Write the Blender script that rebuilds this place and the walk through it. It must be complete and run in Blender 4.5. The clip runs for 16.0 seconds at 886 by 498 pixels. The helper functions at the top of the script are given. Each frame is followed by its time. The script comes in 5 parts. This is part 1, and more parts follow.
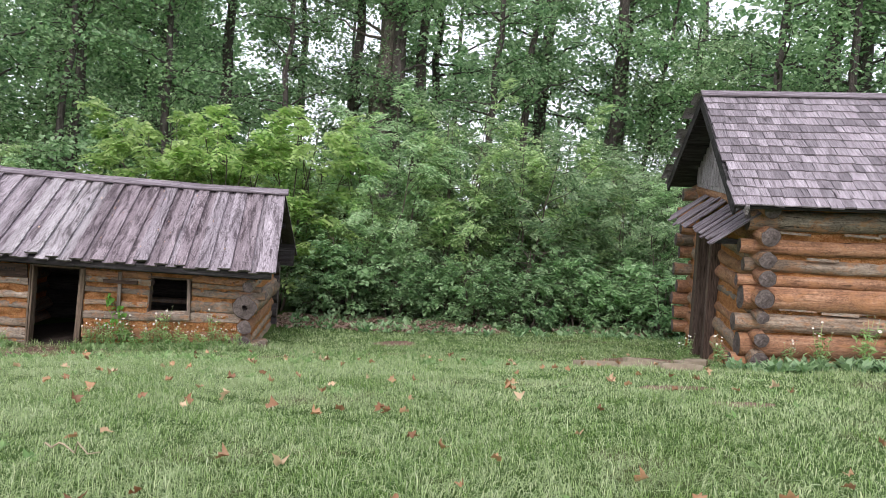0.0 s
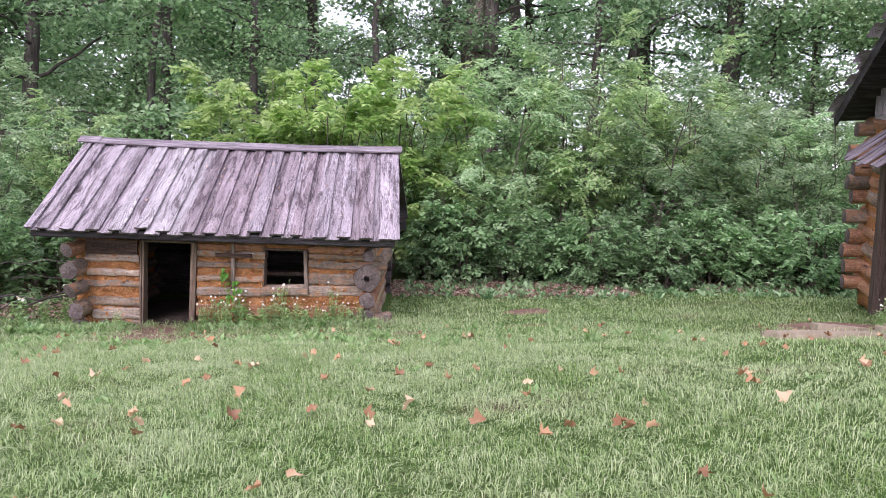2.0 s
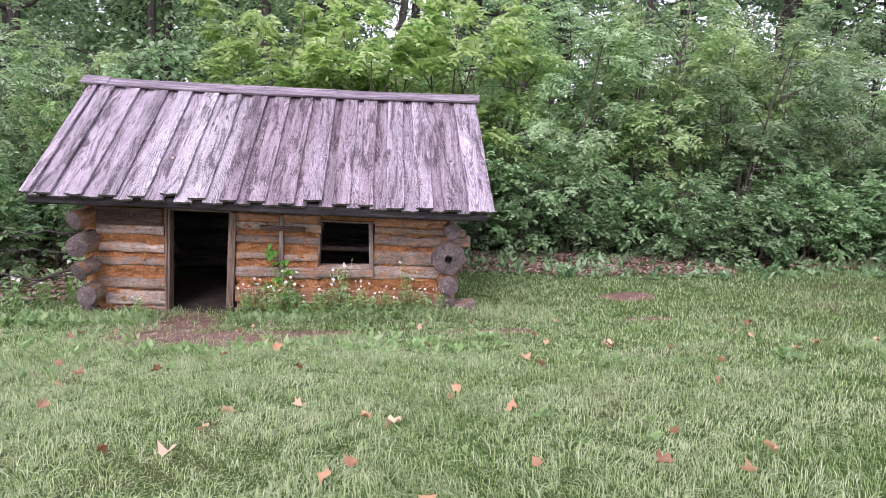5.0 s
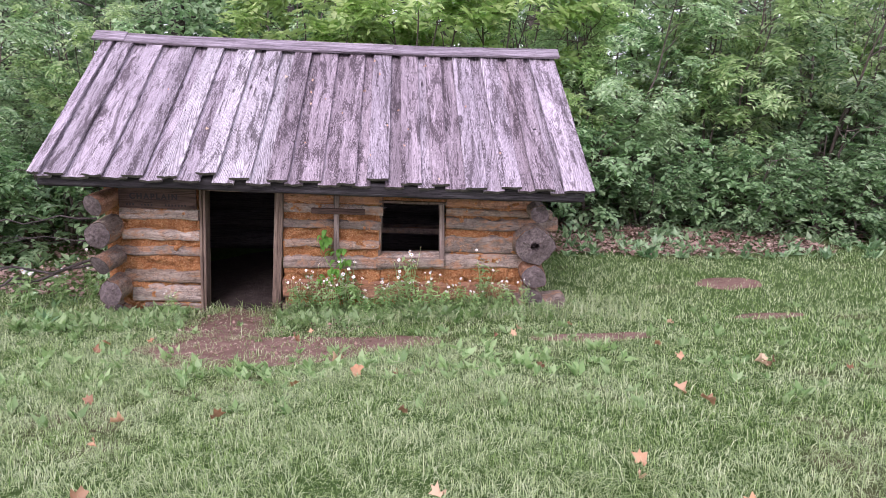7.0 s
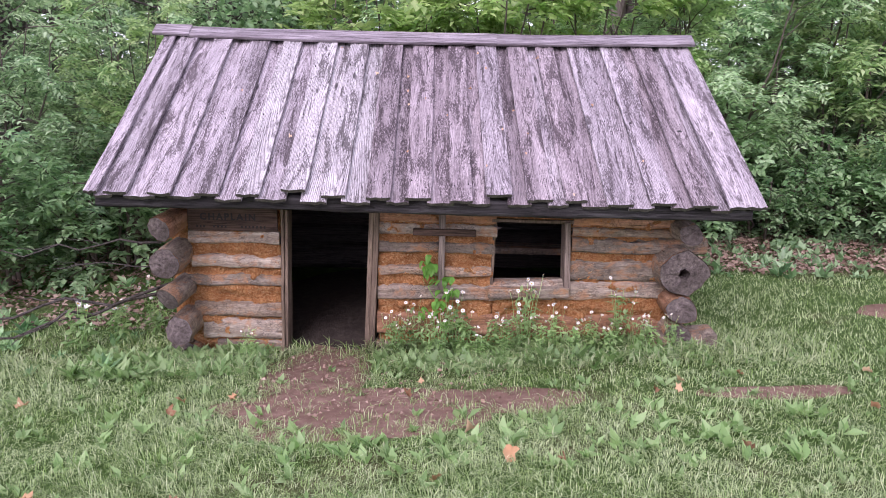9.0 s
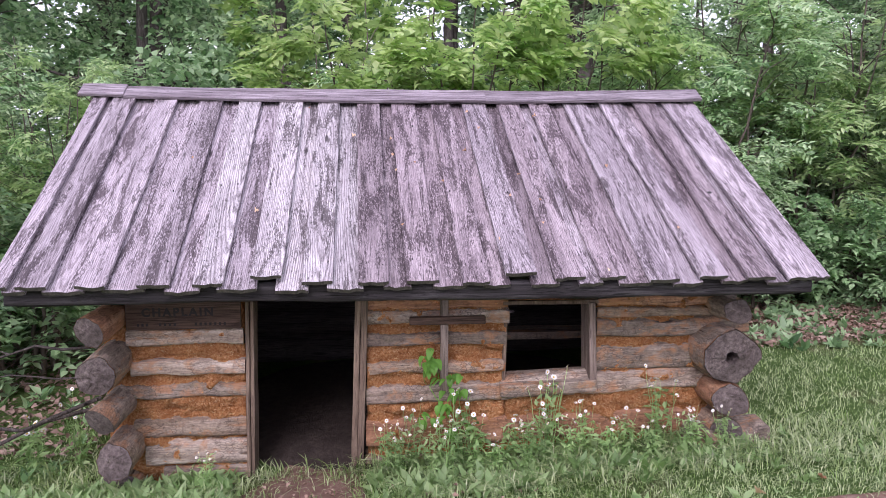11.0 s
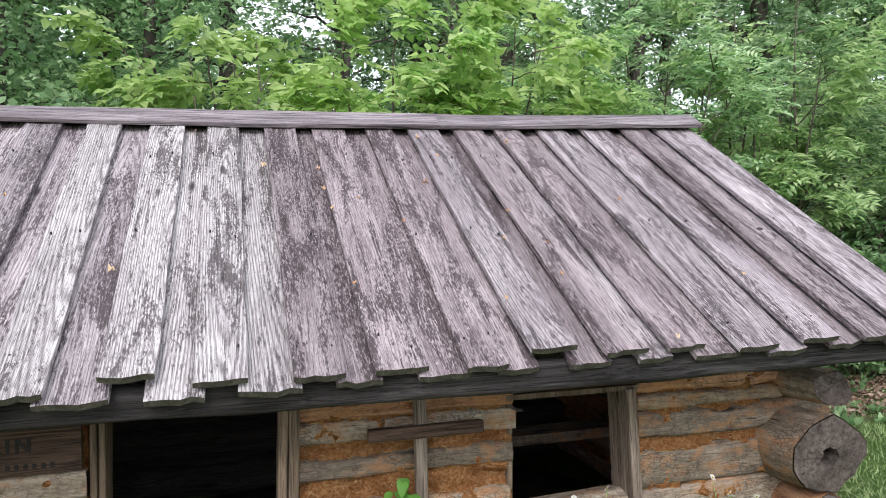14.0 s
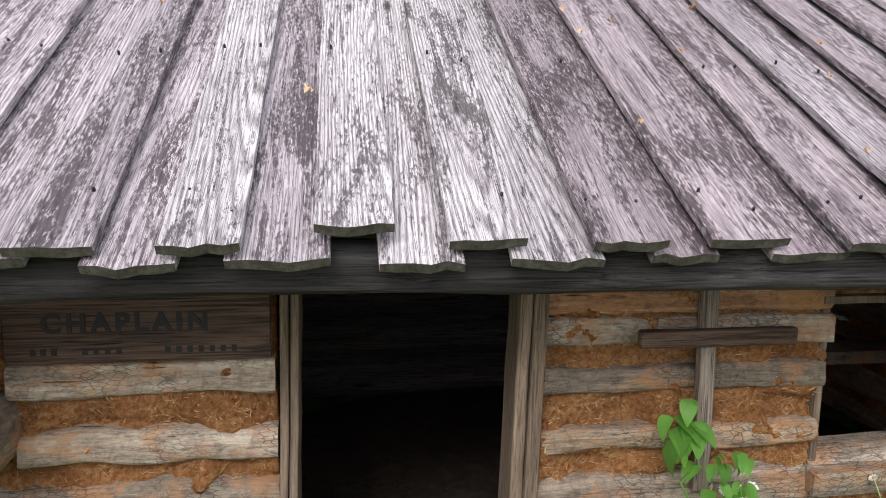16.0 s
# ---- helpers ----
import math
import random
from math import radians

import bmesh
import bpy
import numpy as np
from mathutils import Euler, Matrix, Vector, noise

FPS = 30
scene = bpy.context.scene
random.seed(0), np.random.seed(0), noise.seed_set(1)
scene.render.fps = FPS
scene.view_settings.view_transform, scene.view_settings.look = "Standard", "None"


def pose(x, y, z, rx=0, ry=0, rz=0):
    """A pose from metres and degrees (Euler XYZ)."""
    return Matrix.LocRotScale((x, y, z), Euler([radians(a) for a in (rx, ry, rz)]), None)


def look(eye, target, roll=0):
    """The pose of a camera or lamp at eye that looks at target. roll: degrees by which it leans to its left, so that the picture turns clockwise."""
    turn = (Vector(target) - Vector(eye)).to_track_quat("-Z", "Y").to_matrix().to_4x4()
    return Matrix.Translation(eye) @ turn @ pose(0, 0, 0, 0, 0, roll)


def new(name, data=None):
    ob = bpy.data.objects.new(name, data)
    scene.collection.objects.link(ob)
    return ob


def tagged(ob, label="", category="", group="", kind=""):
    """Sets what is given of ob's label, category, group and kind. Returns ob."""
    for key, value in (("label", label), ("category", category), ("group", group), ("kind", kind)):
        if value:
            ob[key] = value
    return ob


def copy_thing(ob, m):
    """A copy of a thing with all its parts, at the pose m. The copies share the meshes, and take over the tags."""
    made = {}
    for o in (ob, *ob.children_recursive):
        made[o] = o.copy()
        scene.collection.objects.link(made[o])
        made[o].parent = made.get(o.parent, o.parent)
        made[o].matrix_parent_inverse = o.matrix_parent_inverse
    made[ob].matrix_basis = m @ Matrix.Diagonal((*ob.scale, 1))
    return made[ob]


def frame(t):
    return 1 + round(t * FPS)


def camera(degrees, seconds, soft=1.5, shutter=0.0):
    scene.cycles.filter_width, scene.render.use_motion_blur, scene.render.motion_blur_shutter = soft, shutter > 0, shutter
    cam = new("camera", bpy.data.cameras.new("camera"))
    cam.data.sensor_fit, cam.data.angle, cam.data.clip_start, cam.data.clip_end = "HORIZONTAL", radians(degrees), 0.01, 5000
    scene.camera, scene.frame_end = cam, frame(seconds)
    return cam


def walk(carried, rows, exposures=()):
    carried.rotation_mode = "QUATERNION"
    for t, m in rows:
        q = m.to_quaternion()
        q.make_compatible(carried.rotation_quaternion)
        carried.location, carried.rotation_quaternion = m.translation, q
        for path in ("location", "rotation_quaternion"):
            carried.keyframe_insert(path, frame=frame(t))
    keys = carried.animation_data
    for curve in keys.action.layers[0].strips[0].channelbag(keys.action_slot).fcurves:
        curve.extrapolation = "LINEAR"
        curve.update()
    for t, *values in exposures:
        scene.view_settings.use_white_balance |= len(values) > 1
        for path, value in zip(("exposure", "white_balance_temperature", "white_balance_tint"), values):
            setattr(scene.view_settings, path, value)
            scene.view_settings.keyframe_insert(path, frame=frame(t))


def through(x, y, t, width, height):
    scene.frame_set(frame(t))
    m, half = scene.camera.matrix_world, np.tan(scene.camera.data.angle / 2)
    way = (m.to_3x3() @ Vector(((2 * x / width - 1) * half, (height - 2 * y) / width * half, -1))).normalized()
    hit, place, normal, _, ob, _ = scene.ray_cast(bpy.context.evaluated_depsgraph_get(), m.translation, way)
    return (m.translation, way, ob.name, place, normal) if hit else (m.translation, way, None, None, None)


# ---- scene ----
cam = camera(62.62, 16.0, soft=0.55)
PATH = [  # seconds, eye x y z, turn rx ry rz
    (0, 4.724, -11.329, 2.517, 86.802, -4.788, -6.640),
    (0.5, 4.615, -11.012, 2.500, 84.014, -3.640, -6.537),
    (1, 4.403, -10.685, 2.462, 83.875, -2.489, -4.462),
    (1.5, 4.200, -10.358, 2.432, 83.320, -2.138, -2.146),
    (2, 3.970, -10.077, 2.443, 82.997, -2.003, -1.045),
    (2.5, 3.685, -9.786, 2.427, 82.706, -2.189, -0.340),
    (3, 3.470, -9.476, 2.389, 82.377, -2.261, 0.008),
    (3.5, 3.285, -9.142, 2.379, 81.984, -2.181, 0.177),
    (6, 2.373, -7.449, 2.419, 77.253, -3.220, -3.623),
    (6.5, 2.219, -7.119, 2.416, 76.501, -2.873, -3.027),
    (7, 2.009, -6.835, 2.401, 75.840, -2.288, -2.023),
    (7.5, 1.806, -6.549, 2.386, 75.792, -2.166, -1.527),
    (8, 1.626, -6.242, 2.356, 75.570, -1.474, 0.362),
    (8.5, 1.477, -5.944, 2.350, 75.527, -1.455, 1.231),
    (11, 0.843, -4.684, 2.200, 81.414, -0.250, -5.400),
    (11.5, 0.764, -4.437, 2.185, 86.147, -0.831, -5.113),
    (12, 0.671, -4.190, 2.149, 87.937, 0.712, -7.413),
    (12.5, 0.629, -3.909, 2.068, 89.580, 1.884, -14.265),
    (13, 0.646, -3.607, 1.994, 89.337, 1.582, -14.471),
    (13.5, 0.635, -3.319, 1.943, 89.157, 1.484, -14.512),
    (14, 0.615, -3.031, 1.859, 88.709, 1.315, -14.981),
    (14.5, 0.622, -2.780, 1.796, 87.306, 1.048, -14.997),
    (15, 0.555, -2.562, 1.736, 83.152, -0.196, -12.209),
    (15.5, 0.402, -2.310, 1.661, 82.362, -0.437, -10.182),
    (16, 0.222, -2.097, 1.590, 82.101, -0.385, -7.055),
]
EXPOSURES = [
    (0.0, 0.44, 6200, 18), (0.5, 0.48, 6150, 22), (2.0, 0.75, 6000, 32), (3.5, 0.75, 6000, 34), (6.0, 0.75, 5950, 38), (8.5, 0.7, 5950, 37), (11.0, 0.6, 5950, 35),
    (11.5, 0.55, 5900, 33), (12.3, 0.58, 6050, 18), (14.5, 0.57, 6250, 11), (15.2, 0.57, 6300, 13), (16.0, 0.6, 6300, 13),
]
walk(cam, [(t, pose(*p)) for t, *p in PATH], EXPOSURES)

# ---- world and light: a bright overcast sky ----
world = bpy.data.worlds.new("overcast")
scene.world = world
world.use_nodes = True
wn, wl = world.node_tree.nodes, world.node_tree.links
wn.clear()
sky = wn.new("ShaderNodeTexSky")
sky.sky_type = "NISHITA"
sky.sun_disc = False
sky.sun_elevation, sky.sun_rotation = radians(40), radians(200)
sky.dust_density, sky.air_density = 4.0, 1.0
cloud = wn.new("ShaderNodeMix")
cloud.data_type = "RGBA"
cloud.inputs["Factor"].default_value = 0.8
cloud.inputs["B"].default_value = (9.0, 9.2, 9.6, 1)   # cloud deck
back = wn.new("ShaderNodeBackground")
back.inputs["Strength"].default_value = 0.13
wout = wn.new("ShaderNodeOutputWorld")
wl.new(sky.outputs["Color"], cloud.inputs["A"])
wl.new(cloud.outputs["Result"], back.inputs["Color"])
wl.new(back.outputs["Background"], wout.inputs["Surface"])
sun = new("sun", bpy.data.lights.new("sun", "SUN"))
sun.data.energy, sun.data.angle, sun.data.color = 1.2, radians(25), (1.0, 0.97, 0.92)
sun.matrix_basis = look((0, 0, 30), (0 + 30 * math.tan(radians(50)) * 0.34, 30 * math.tan(radians(50)) * 0.94, 0))

# ---- materials ----
def nodes_of(name):
    m = bpy.data.materials.new(name)
    m.use_nodes = True
    nt = m.node_tree
    return m, nt, nt.nodes["Principled BSDF"]


def ramp(nt, fac, stops):
    r = nt.nodes.new("ShaderNodeValToRGB")
    el = r.color_ramp.elements
    while len(el) < len(stops):
        el.new(0.5)
    for e, (p, c) in zip(el, stops):
        e.position, e.color = p, (*c, 1)
    nt.links.new(fac, r.inputs["Fac"])
    return r.outputs["Color"]


def mix(nt, fac, a, b, mode="MIX"):
    n = nt.nodes.new("ShaderNodeMix")
    n.data_type, n.blend_type = "RGBA", mode
    for key, v in (("Factor", fac), ("A", a), ("B", b)):
        if isinstance(v, (int, float)):
            n.inputs[key].default_value = v
        elif isinstance(v, tuple):
            n.inputs[key].default_value = (*v, 1)
        else:
            nt.links.new(v, n.inputs[key])
    return n.outputs["Result"]


def coords(nt, scale=(1, 1, 1), shift=True):
    """Object coordinates, stretched, moved by each object's own random number."""
    tc = nt.nodes.new("ShaderNodeTexCoord")
    mp = nt.nodes.new("ShaderNodeMapping")
    mp.inputs["Scale"].default_value = scale
    nt.links.new(tc.outputs["Object"], mp.inputs["Vector"])
    if shift:
        oi = nt.nodes.new("ShaderNodeObjectInfo")
        mu = nt.nodes.new("ShaderNodeMath")
        mu.operation = "MULTIPLY"
        mu.inputs[1].default_value = 37.0
        nt.links.new(oi.outputs["Random"], mu.inputs[0])
        nt.links.new(mu.outputs[0], mp.inputs["Location"])
    return mp.outputs["Vector"]


def tex(nt, vec, scale, detail=6, rough=0.6, distort=0.0):
    n = nt.nodes.new("ShaderNodeTexNoise")
    n.inputs["Scale"].default_value, n.inputs["Detail"].default_value = scale, detail
    n.inputs["Roughness"].default_value, n.inputs["Distortion"].default_value = rough, distort
    nt.links.new(vec, n.inputs["Vector"])
    return n.outputs["Fac"]


def bump(nt, p, height, strength, dist):
    b = nt.nodes.new("ShaderNodeBump")
    b.inputs["Strength"].default_value, b.inputs["Distance"].default_value = strength, dist
    nt.links.new(height, b.inputs["Height"])
    nt.links.new(b.outputs["Normal"], p.inputs["Normal"])


def random_tint(nt, col, low, high):
    """Each object a little lighter or darker than the next."""
    oi = nt.nodes.new("ShaderNodeObjectInfo")
    mr = nt.nodes.new("ShaderNodeMapRange")
    mr.inputs["To Min"].default_value, mr.inputs["To Max"].default_value = low, high
    nt.links.new(oi.outputs["Random"], mr.inputs["Value"])
    hs = nt.nodes.new("ShaderNodeHueSaturation")
    nt.links.new(mr.outputs["Result"], hs.inputs["Value"])
    nt.links.new(col, hs.inputs["Color"])
    return hs.outputs["Color"]


def wood(name, pale, mid, dark, along=1, tint=(0.85, 1.15), streak=1.0, depth=0.004, blotch=None, grain=200.0, checks=0.0, short=4.0):
    """Weathered wood with its grain along one local axis: fine lines, broad streaks, cracks and knots."""
    m, nt, p = nodes_of(name)
    fine, broad, crack, knot = [grain] * 3, [9.0] * 3, [30.0] * 3, [7.0] * 3
    fine[along], broad[along], crack[along], knot[along] = short, 0.8, 1.1, 1.3
    vein = [grain * 0.33] * 3
    vein[along] = 1.8 if short < 12 else 5.0
    g = tex(nt, coords(nt, fine), 1.0, 6, 0.7, 0.5)
    b = tex(nt, coords(nt, broad), 1.0, 6, 0.65, 1.6)
    c = tex(nt, coords(nt, crack), 1.0, 3, 0.55, 1.0)
    s = tex(nt, coords(nt, (11, 11, 11)), 1.0, 8, 0.75)
    vo = nt.nodes.new("ShaderNodeTexVoronoi")
    vo.inputs["Scale"].default_value = 1.0
    nt.links.new(coords(nt, knot), vo.inputs["Vector"])
    tone = ramp(nt, b, [(0.30, tuple(0.5 * (p + q) for p, q in zip(dark, mid))), (0.47, mid), (0.68, pale)])
    w = tex(nt, coords(nt, vein), 1.0, 4, 0.6, 1.6)
    lines = ramp(nt, g, [(0.37, (0.22, 0.20, 0.20)), (0.46, (0.92, 0.92, 0.92)), (0.58, (1.25, 1.25, 1.25))])
    veins = ramp(nt, w, [(0.36, (0.25, 0.23, 0.23)), (0.46, (0.85, 0.85, 0.85)), (0.62, (1.2, 1.2, 1.2))])
    col = mix(nt, 0.85 * min(1.0, streak), tone, lines, "MULTIPLY")
    col = mix(nt, 0.85 * min(1.0, streak), col, veins, "MULTIPLY")
    cracks = ramp(nt, c, [(0.30, (1, 1, 1)), (0.335, (0, 0, 0))])
    col = mix(nt, cracks, col, tuple(q * 0.35 for q in dark))
    knots = ramp(nt, vo.outputs["Distance"], [(0.06, (1, 1, 1)), (0.13, (0, 0, 0))])
    col = mix(nt, knots, col, tuple(q * 0.5 for q in dark))
    spots = ramp(nt, s, [(0.58, (0, 0, 0)), (0.70, (0.8, 0.8, 0.8))])
    col = mix(nt, spots, col, blotch or tuple(q * 0.62 for q in mid))
    if checks:   # old bark and weather checks
        split = [75.0] * 3
        split[along] = 30.0
        ve = nt.nodes.new("ShaderNodeTexVoronoi")
        ve.feature = "DISTANCE_TO_EDGE"
        ve.inputs["Scale"].default_value = 1.0
        nt.links.new(coords(nt, split), ve.inputs["Vector"])
        edge = ramp(nt, ve.outputs["Distance"], [(0.01, (checks,) * 3), (0.09, (0, 0, 0))])
        patch = ramp(nt, tex(nt, coords(nt, (4, 4, 4)), 1.0, 4, 0.6), [(0.46, (0, 0, 0)), (0.58, (1, 1, 1))])
        mott = tex(nt, coords(nt, (24, 24, 24)), 1.0, 9, 0.8, 0.4)
        col = mix(nt, 0.8, col, ramp(nt, mott, [(0.36, (0.42, 0.39, 0.37)), (0.5, (1.0, 1.0, 1.0)), (0.66, (1.35, 1.32, 1.25))]), "MULTIPLY")
        smear = tex(nt, coords(nt, (5, 9, 9)), 1.0, 8, 0.7, 0.5)   # clay washed over the wood
        col = mix(nt, ramp(nt, smear, [(0.50, (0, 0, 0)), (0.60, (0.6, 0.6, 0.6))]), col, (0.44, 0.215, 0.095))
        col = mix(nt, mix(nt, 1.0, edge, patch, "MULTIPLY"), col, tuple(q * 0.4 for q in dark))
    nt.links.new(random_tint(nt, col, *tint), p.inputs["Base Color"])
    p.inputs["Roughness"].default_value = 0.8
    p.inputs["Specular IOR Level"].default_value = 0.25
    h = mix(nt, 0.5, mix(nt, 0.6, g, w), c)
    bump(nt, p, h, 1.0, depth)
    return m


def band(nt, fac, centre, half, top=1.0):
    """A thin line along one level of a texture: 1 on the level, 0 beside it."""
    return ramp(nt, fac, [(centre - half, (0, 0, 0)), (centre, (top, top, top)), (centre + half, (0, 0, 0))])


def roof_wood(name, pale, mid, dark, stained, rings=0.5, flecks=0.5, tint=(0.85, 1.15)):
    """An old sawn board along local y: arched growth rings, fine fibre, dark weather stains, pale flecks, checks and knots."""
    m, nt, p = nodes_of(name)
    oi = nt.nodes.new("ShaderNodeObjectInfo").outputs["Random"]
    off = nt.nodes.new("ShaderNodeCombineXYZ")
    for key, mul, add in (("X", 0.22, -0.11), ("Y", 2.6, -2.2), ("Z", 7.0, 0.05)):
        mr = nt.nodes.new("ShaderNodeMapRange")
        mr.inputs["To Min"].default_value, mr.inputs["To Max"].default_value = add, add + mul
        fr = nt.nodes.new("ShaderNodeMath")
        fr.operation = "FRACT"
        sc = nt.nodes.new("ShaderNodeMath")
        sc.operation = "MULTIPLY"
        sc.inputs[1].default_value = {"X": 7.3, "Y": 13.7, "Z": 1.0}[key]
        nt.links.new(oi, sc.inputs[0])
        nt.links.new(sc.outputs[0], fr.inputs[0])
        nt.links.new(fr.outputs[0], mr.inputs["Value"])
        nt.links.new(mr.outputs["Result"], off.inputs[key])
    tc = nt.nodes.new("ShaderNodeTexCoord")
    va = nt.nodes.new("ShaderNodeVectorMath")
    nt.links.new(tc.outputs["Object"], va.inputs[0])
    nt.links.new(off.outputs[0], va.inputs[1])

    def at(x, y, z=None):
        mp = nt.nodes.new("ShaderNodeMapping")
        mp.inputs["Scale"].default_value = (x, y, x if z is None else z)
        nt.links.new(va.outputs[0], mp.inputs["Vector"])
        return mp.outputs["Vector"]
    broad = tex(nt, at(9, 1.1), 1.0, 4, 0.6, 0.6)
    fibre = tex(nt, at(420, 9), 1.0, 4, 0.6, 0.2)
    blot = tex(nt, at(26, 9), 1.0, 8, 0.75, 0.3)
    soak = tex(nt, at(10, 1.5), 1.0, 7, 0.68, 0.7)
    speck = tex(nt, at(130, 34), 1.0, 6, 0.75, 0.2)
    check = tex(nt, at(34, 0.9), 1.0, 3, 0.5, 0.25)
    wv = nt.nodes.new("ShaderNodeTexWave")
    wv.wave_type, wv.rings_direction = "RINGS", "Z"
    wv.inputs["Scale"].default_value, wv.inputs["Distortion"].default_value = 30.0, 5.0
    wv.inputs["Detail"].default_value, wv.inputs["Detail Scale"].default_value = 3.0, 0.9
    nt.links.new(at(1, 0.055, 0.2), wv.inputs["Vector"])
    col = ramp(nt, broad, [(0.32, mid), (0.66, pale)])
    col = mix(nt, rings, col, ramp(nt, wv.outputs["Fac"], [(0.08, (0.40, 0.37, 0.38)), (0.35, (0.92, 0.92, 0.92)), (0.9, (1.14, 1.14, 1.14))]), "MULTIPLY")
    col = mix(nt, 0.85, col, ramp(nt, fibre, [(0.38, (0.38, 0.36, 0.36)), (0.5, (1.0, 1.0, 1.0)), (0.62, (1.25, 1.25, 1.25))]), "MULTIPLY")
    col = mix(nt, ramp(nt, blot, [(0.56, (0, 0, 0)), (0.66, (0.55, 0.55, 0.55))]), col, tuple(0.6 * a + 0.4 * b for a, b in zip(dark, mid)))
    rag = mix(nt, 0.42, soak, speck)
    col = mix(nt, ramp(nt, rag, [(stained - 0.035, (0.9, 0.9, 0.9)), (stained, (0.6, 0.6, 0.6)), (stained + 0.02, (0, 0, 0))]), col, dark)
    col = mix(nt, ramp(nt, speck, [(0.575, (0, 0, 0)), (0.62, (flecks,) * 3)]), col, tuple(min(0.8, 1.12 * c) for c in pale))
    run = tex(nt, at(30, 1.3), 1.0, 6, 0.7, 0.3)
    col = mix(nt, ramp(nt, mix(nt, 0.3, run, speck), [(0.40, (0.85, 0.85, 0.85)), (0.445, (0, 0, 0))]), col, dark)
    lines = band(nt, check, 0.47, 0.006)
    col = mix(nt, lines, col, tuple(0.25 * c for c in dark))
    vo = nt.nodes.new("ShaderNodeTexVoronoi")
    vo.inputs["Scale"].default_value = 1.0
    nt.links.new(at(5.5, 1.5), vo.inputs["Vector"])
    col = mix(nt, ramp(nt, vo.outputs["Distance"], [(0.05, (0.9, 0.9, 0.9)), (0.10, (0, 0, 0))]), col, tuple(0.45 * c for c in dark))
    nt.links.new(random_tint(nt, col, *tint), p.inputs["Base Color"])
    p.inputs["Roughness"].default_value = 0.8
    p.inputs["Specular IOR Level"].default_value = 0.25
    h = mix(nt, 0.5, mix(nt, 0.35, fibre, wv.outputs["Fac"]), mix(nt, 0.5, speck, ramp(nt, lines, [(0.0, (1, 1, 1)), (1.0, (0, 0, 0))])))
    bump(nt, p, h, 1.0, 0.004)
    return m


def earth(name, a, b, c, scale, depth, rough=0.95, flecks=None):
    m, nt, p = nodes_of(name)
    v = coords(nt, (1, 1, 1), False)
    n1, n2 = tex(nt, v, scale, 10, 0.7), tex(nt, v, scale * 0.12, 4, 0.6)
    col = ramp(nt, n1, [(0.32, a), (0.5, b), (0.68, c)])
    col = mix(nt, ramp(nt, n2, [(0.4, (0, 0, 0)), (0.65, (0.55, 0.55, 0.55))]), col, a)
    if flecks:
        f = tex(nt, coords(nt, (14, 60, 60), False), 1.0, 3, 0.5, 3.0)
        col = mix(nt, ramp(nt, f, [(0.66, (0, 0, 0)), (0.70, (0.8, 0.8, 0.8))]), col, flecks)
    nt.links.new(col, p.inputs["Base Color"])
    p.inputs["Roughness"].default_value = rough
    p.inputs["Specular IOR Level"].default_value = 0.15
    bump(nt, p, n1, 1.0, depth)
    return m


def leafy(name, dark, mid, light, through=0.35, patch=0.8, rough=0.5, patchy=0.55, single=False):
    """Leaves: colour varies leaf by leaf and in patches, with light coming through."""
    m, nt, p = nodes_of(name)
    pick = nt.nodes.new("ShaderNodeObjectInfo").outputs["Random"] if single else nt.nodes.new("ShaderNodeNewGeometry").outputs["Random Per Island"]
    col = ramp(nt, pick, [(0.0, dark), (0.5, mid), (1.0, light)])
    n = tex(nt, coords(nt, (1, 1, 1)), patch, 3, 0.6)
    col = mix(nt, ramp(nt, n, [(0.38, (0, 0, 0)), (0.66, (patchy,) * 3)]), col, light)
    col = random_tint(nt, col, 0.8, 1.2)
    nt.links.new(col, p.inputs["Base Color"])
    p.inputs["Roughness"].default_value = rough
    p.inputs["Specular IOR Level"].default_value = 0.35
    tr = nt.nodes.new("ShaderNodeBsdfTranslucent")
    hs = nt.nodes.new("ShaderNodeHueSaturation")
    hs.inputs["Value"].default_value, hs.inputs["Saturation"].default_value = 1.5, 1.1
    nt.links.new(col, hs.inputs["Color"])
    nt.links.new(hs.outputs["Color"], tr.inputs["Color"])
    ms = nt.nodes.new("ShaderNodeMixShader")
    ms.inputs["Fac"].default_value = through
    nt.links.new(p.outputs["BSDF"], ms.inputs[1])
    nt.links.new(tr.outputs["BSDF"], ms.inputs[2])
    nt.links.new(ms.outputs["Shader"], nt.nodes["Material Output"].inputs["Surface"])
    return m


def plain(name, colour, rough=0.7, vary=0.25):
    m, nt, p = nodes_of(name)
    n = tex(nt, coords(nt, (1, 1, 1)), 30, 4, 0.6)
    lo, hi = tuple(c * (1 - vary) for c in colour), tuple(min(1, c * (1 + vary)) for c in colour)
    nt.links.new(ramp(nt, n, [(0.3, lo), (0.7, hi)]), p.inputs["Base Color"])
    p.inputs["Roughness"].default_value = rough
    return m


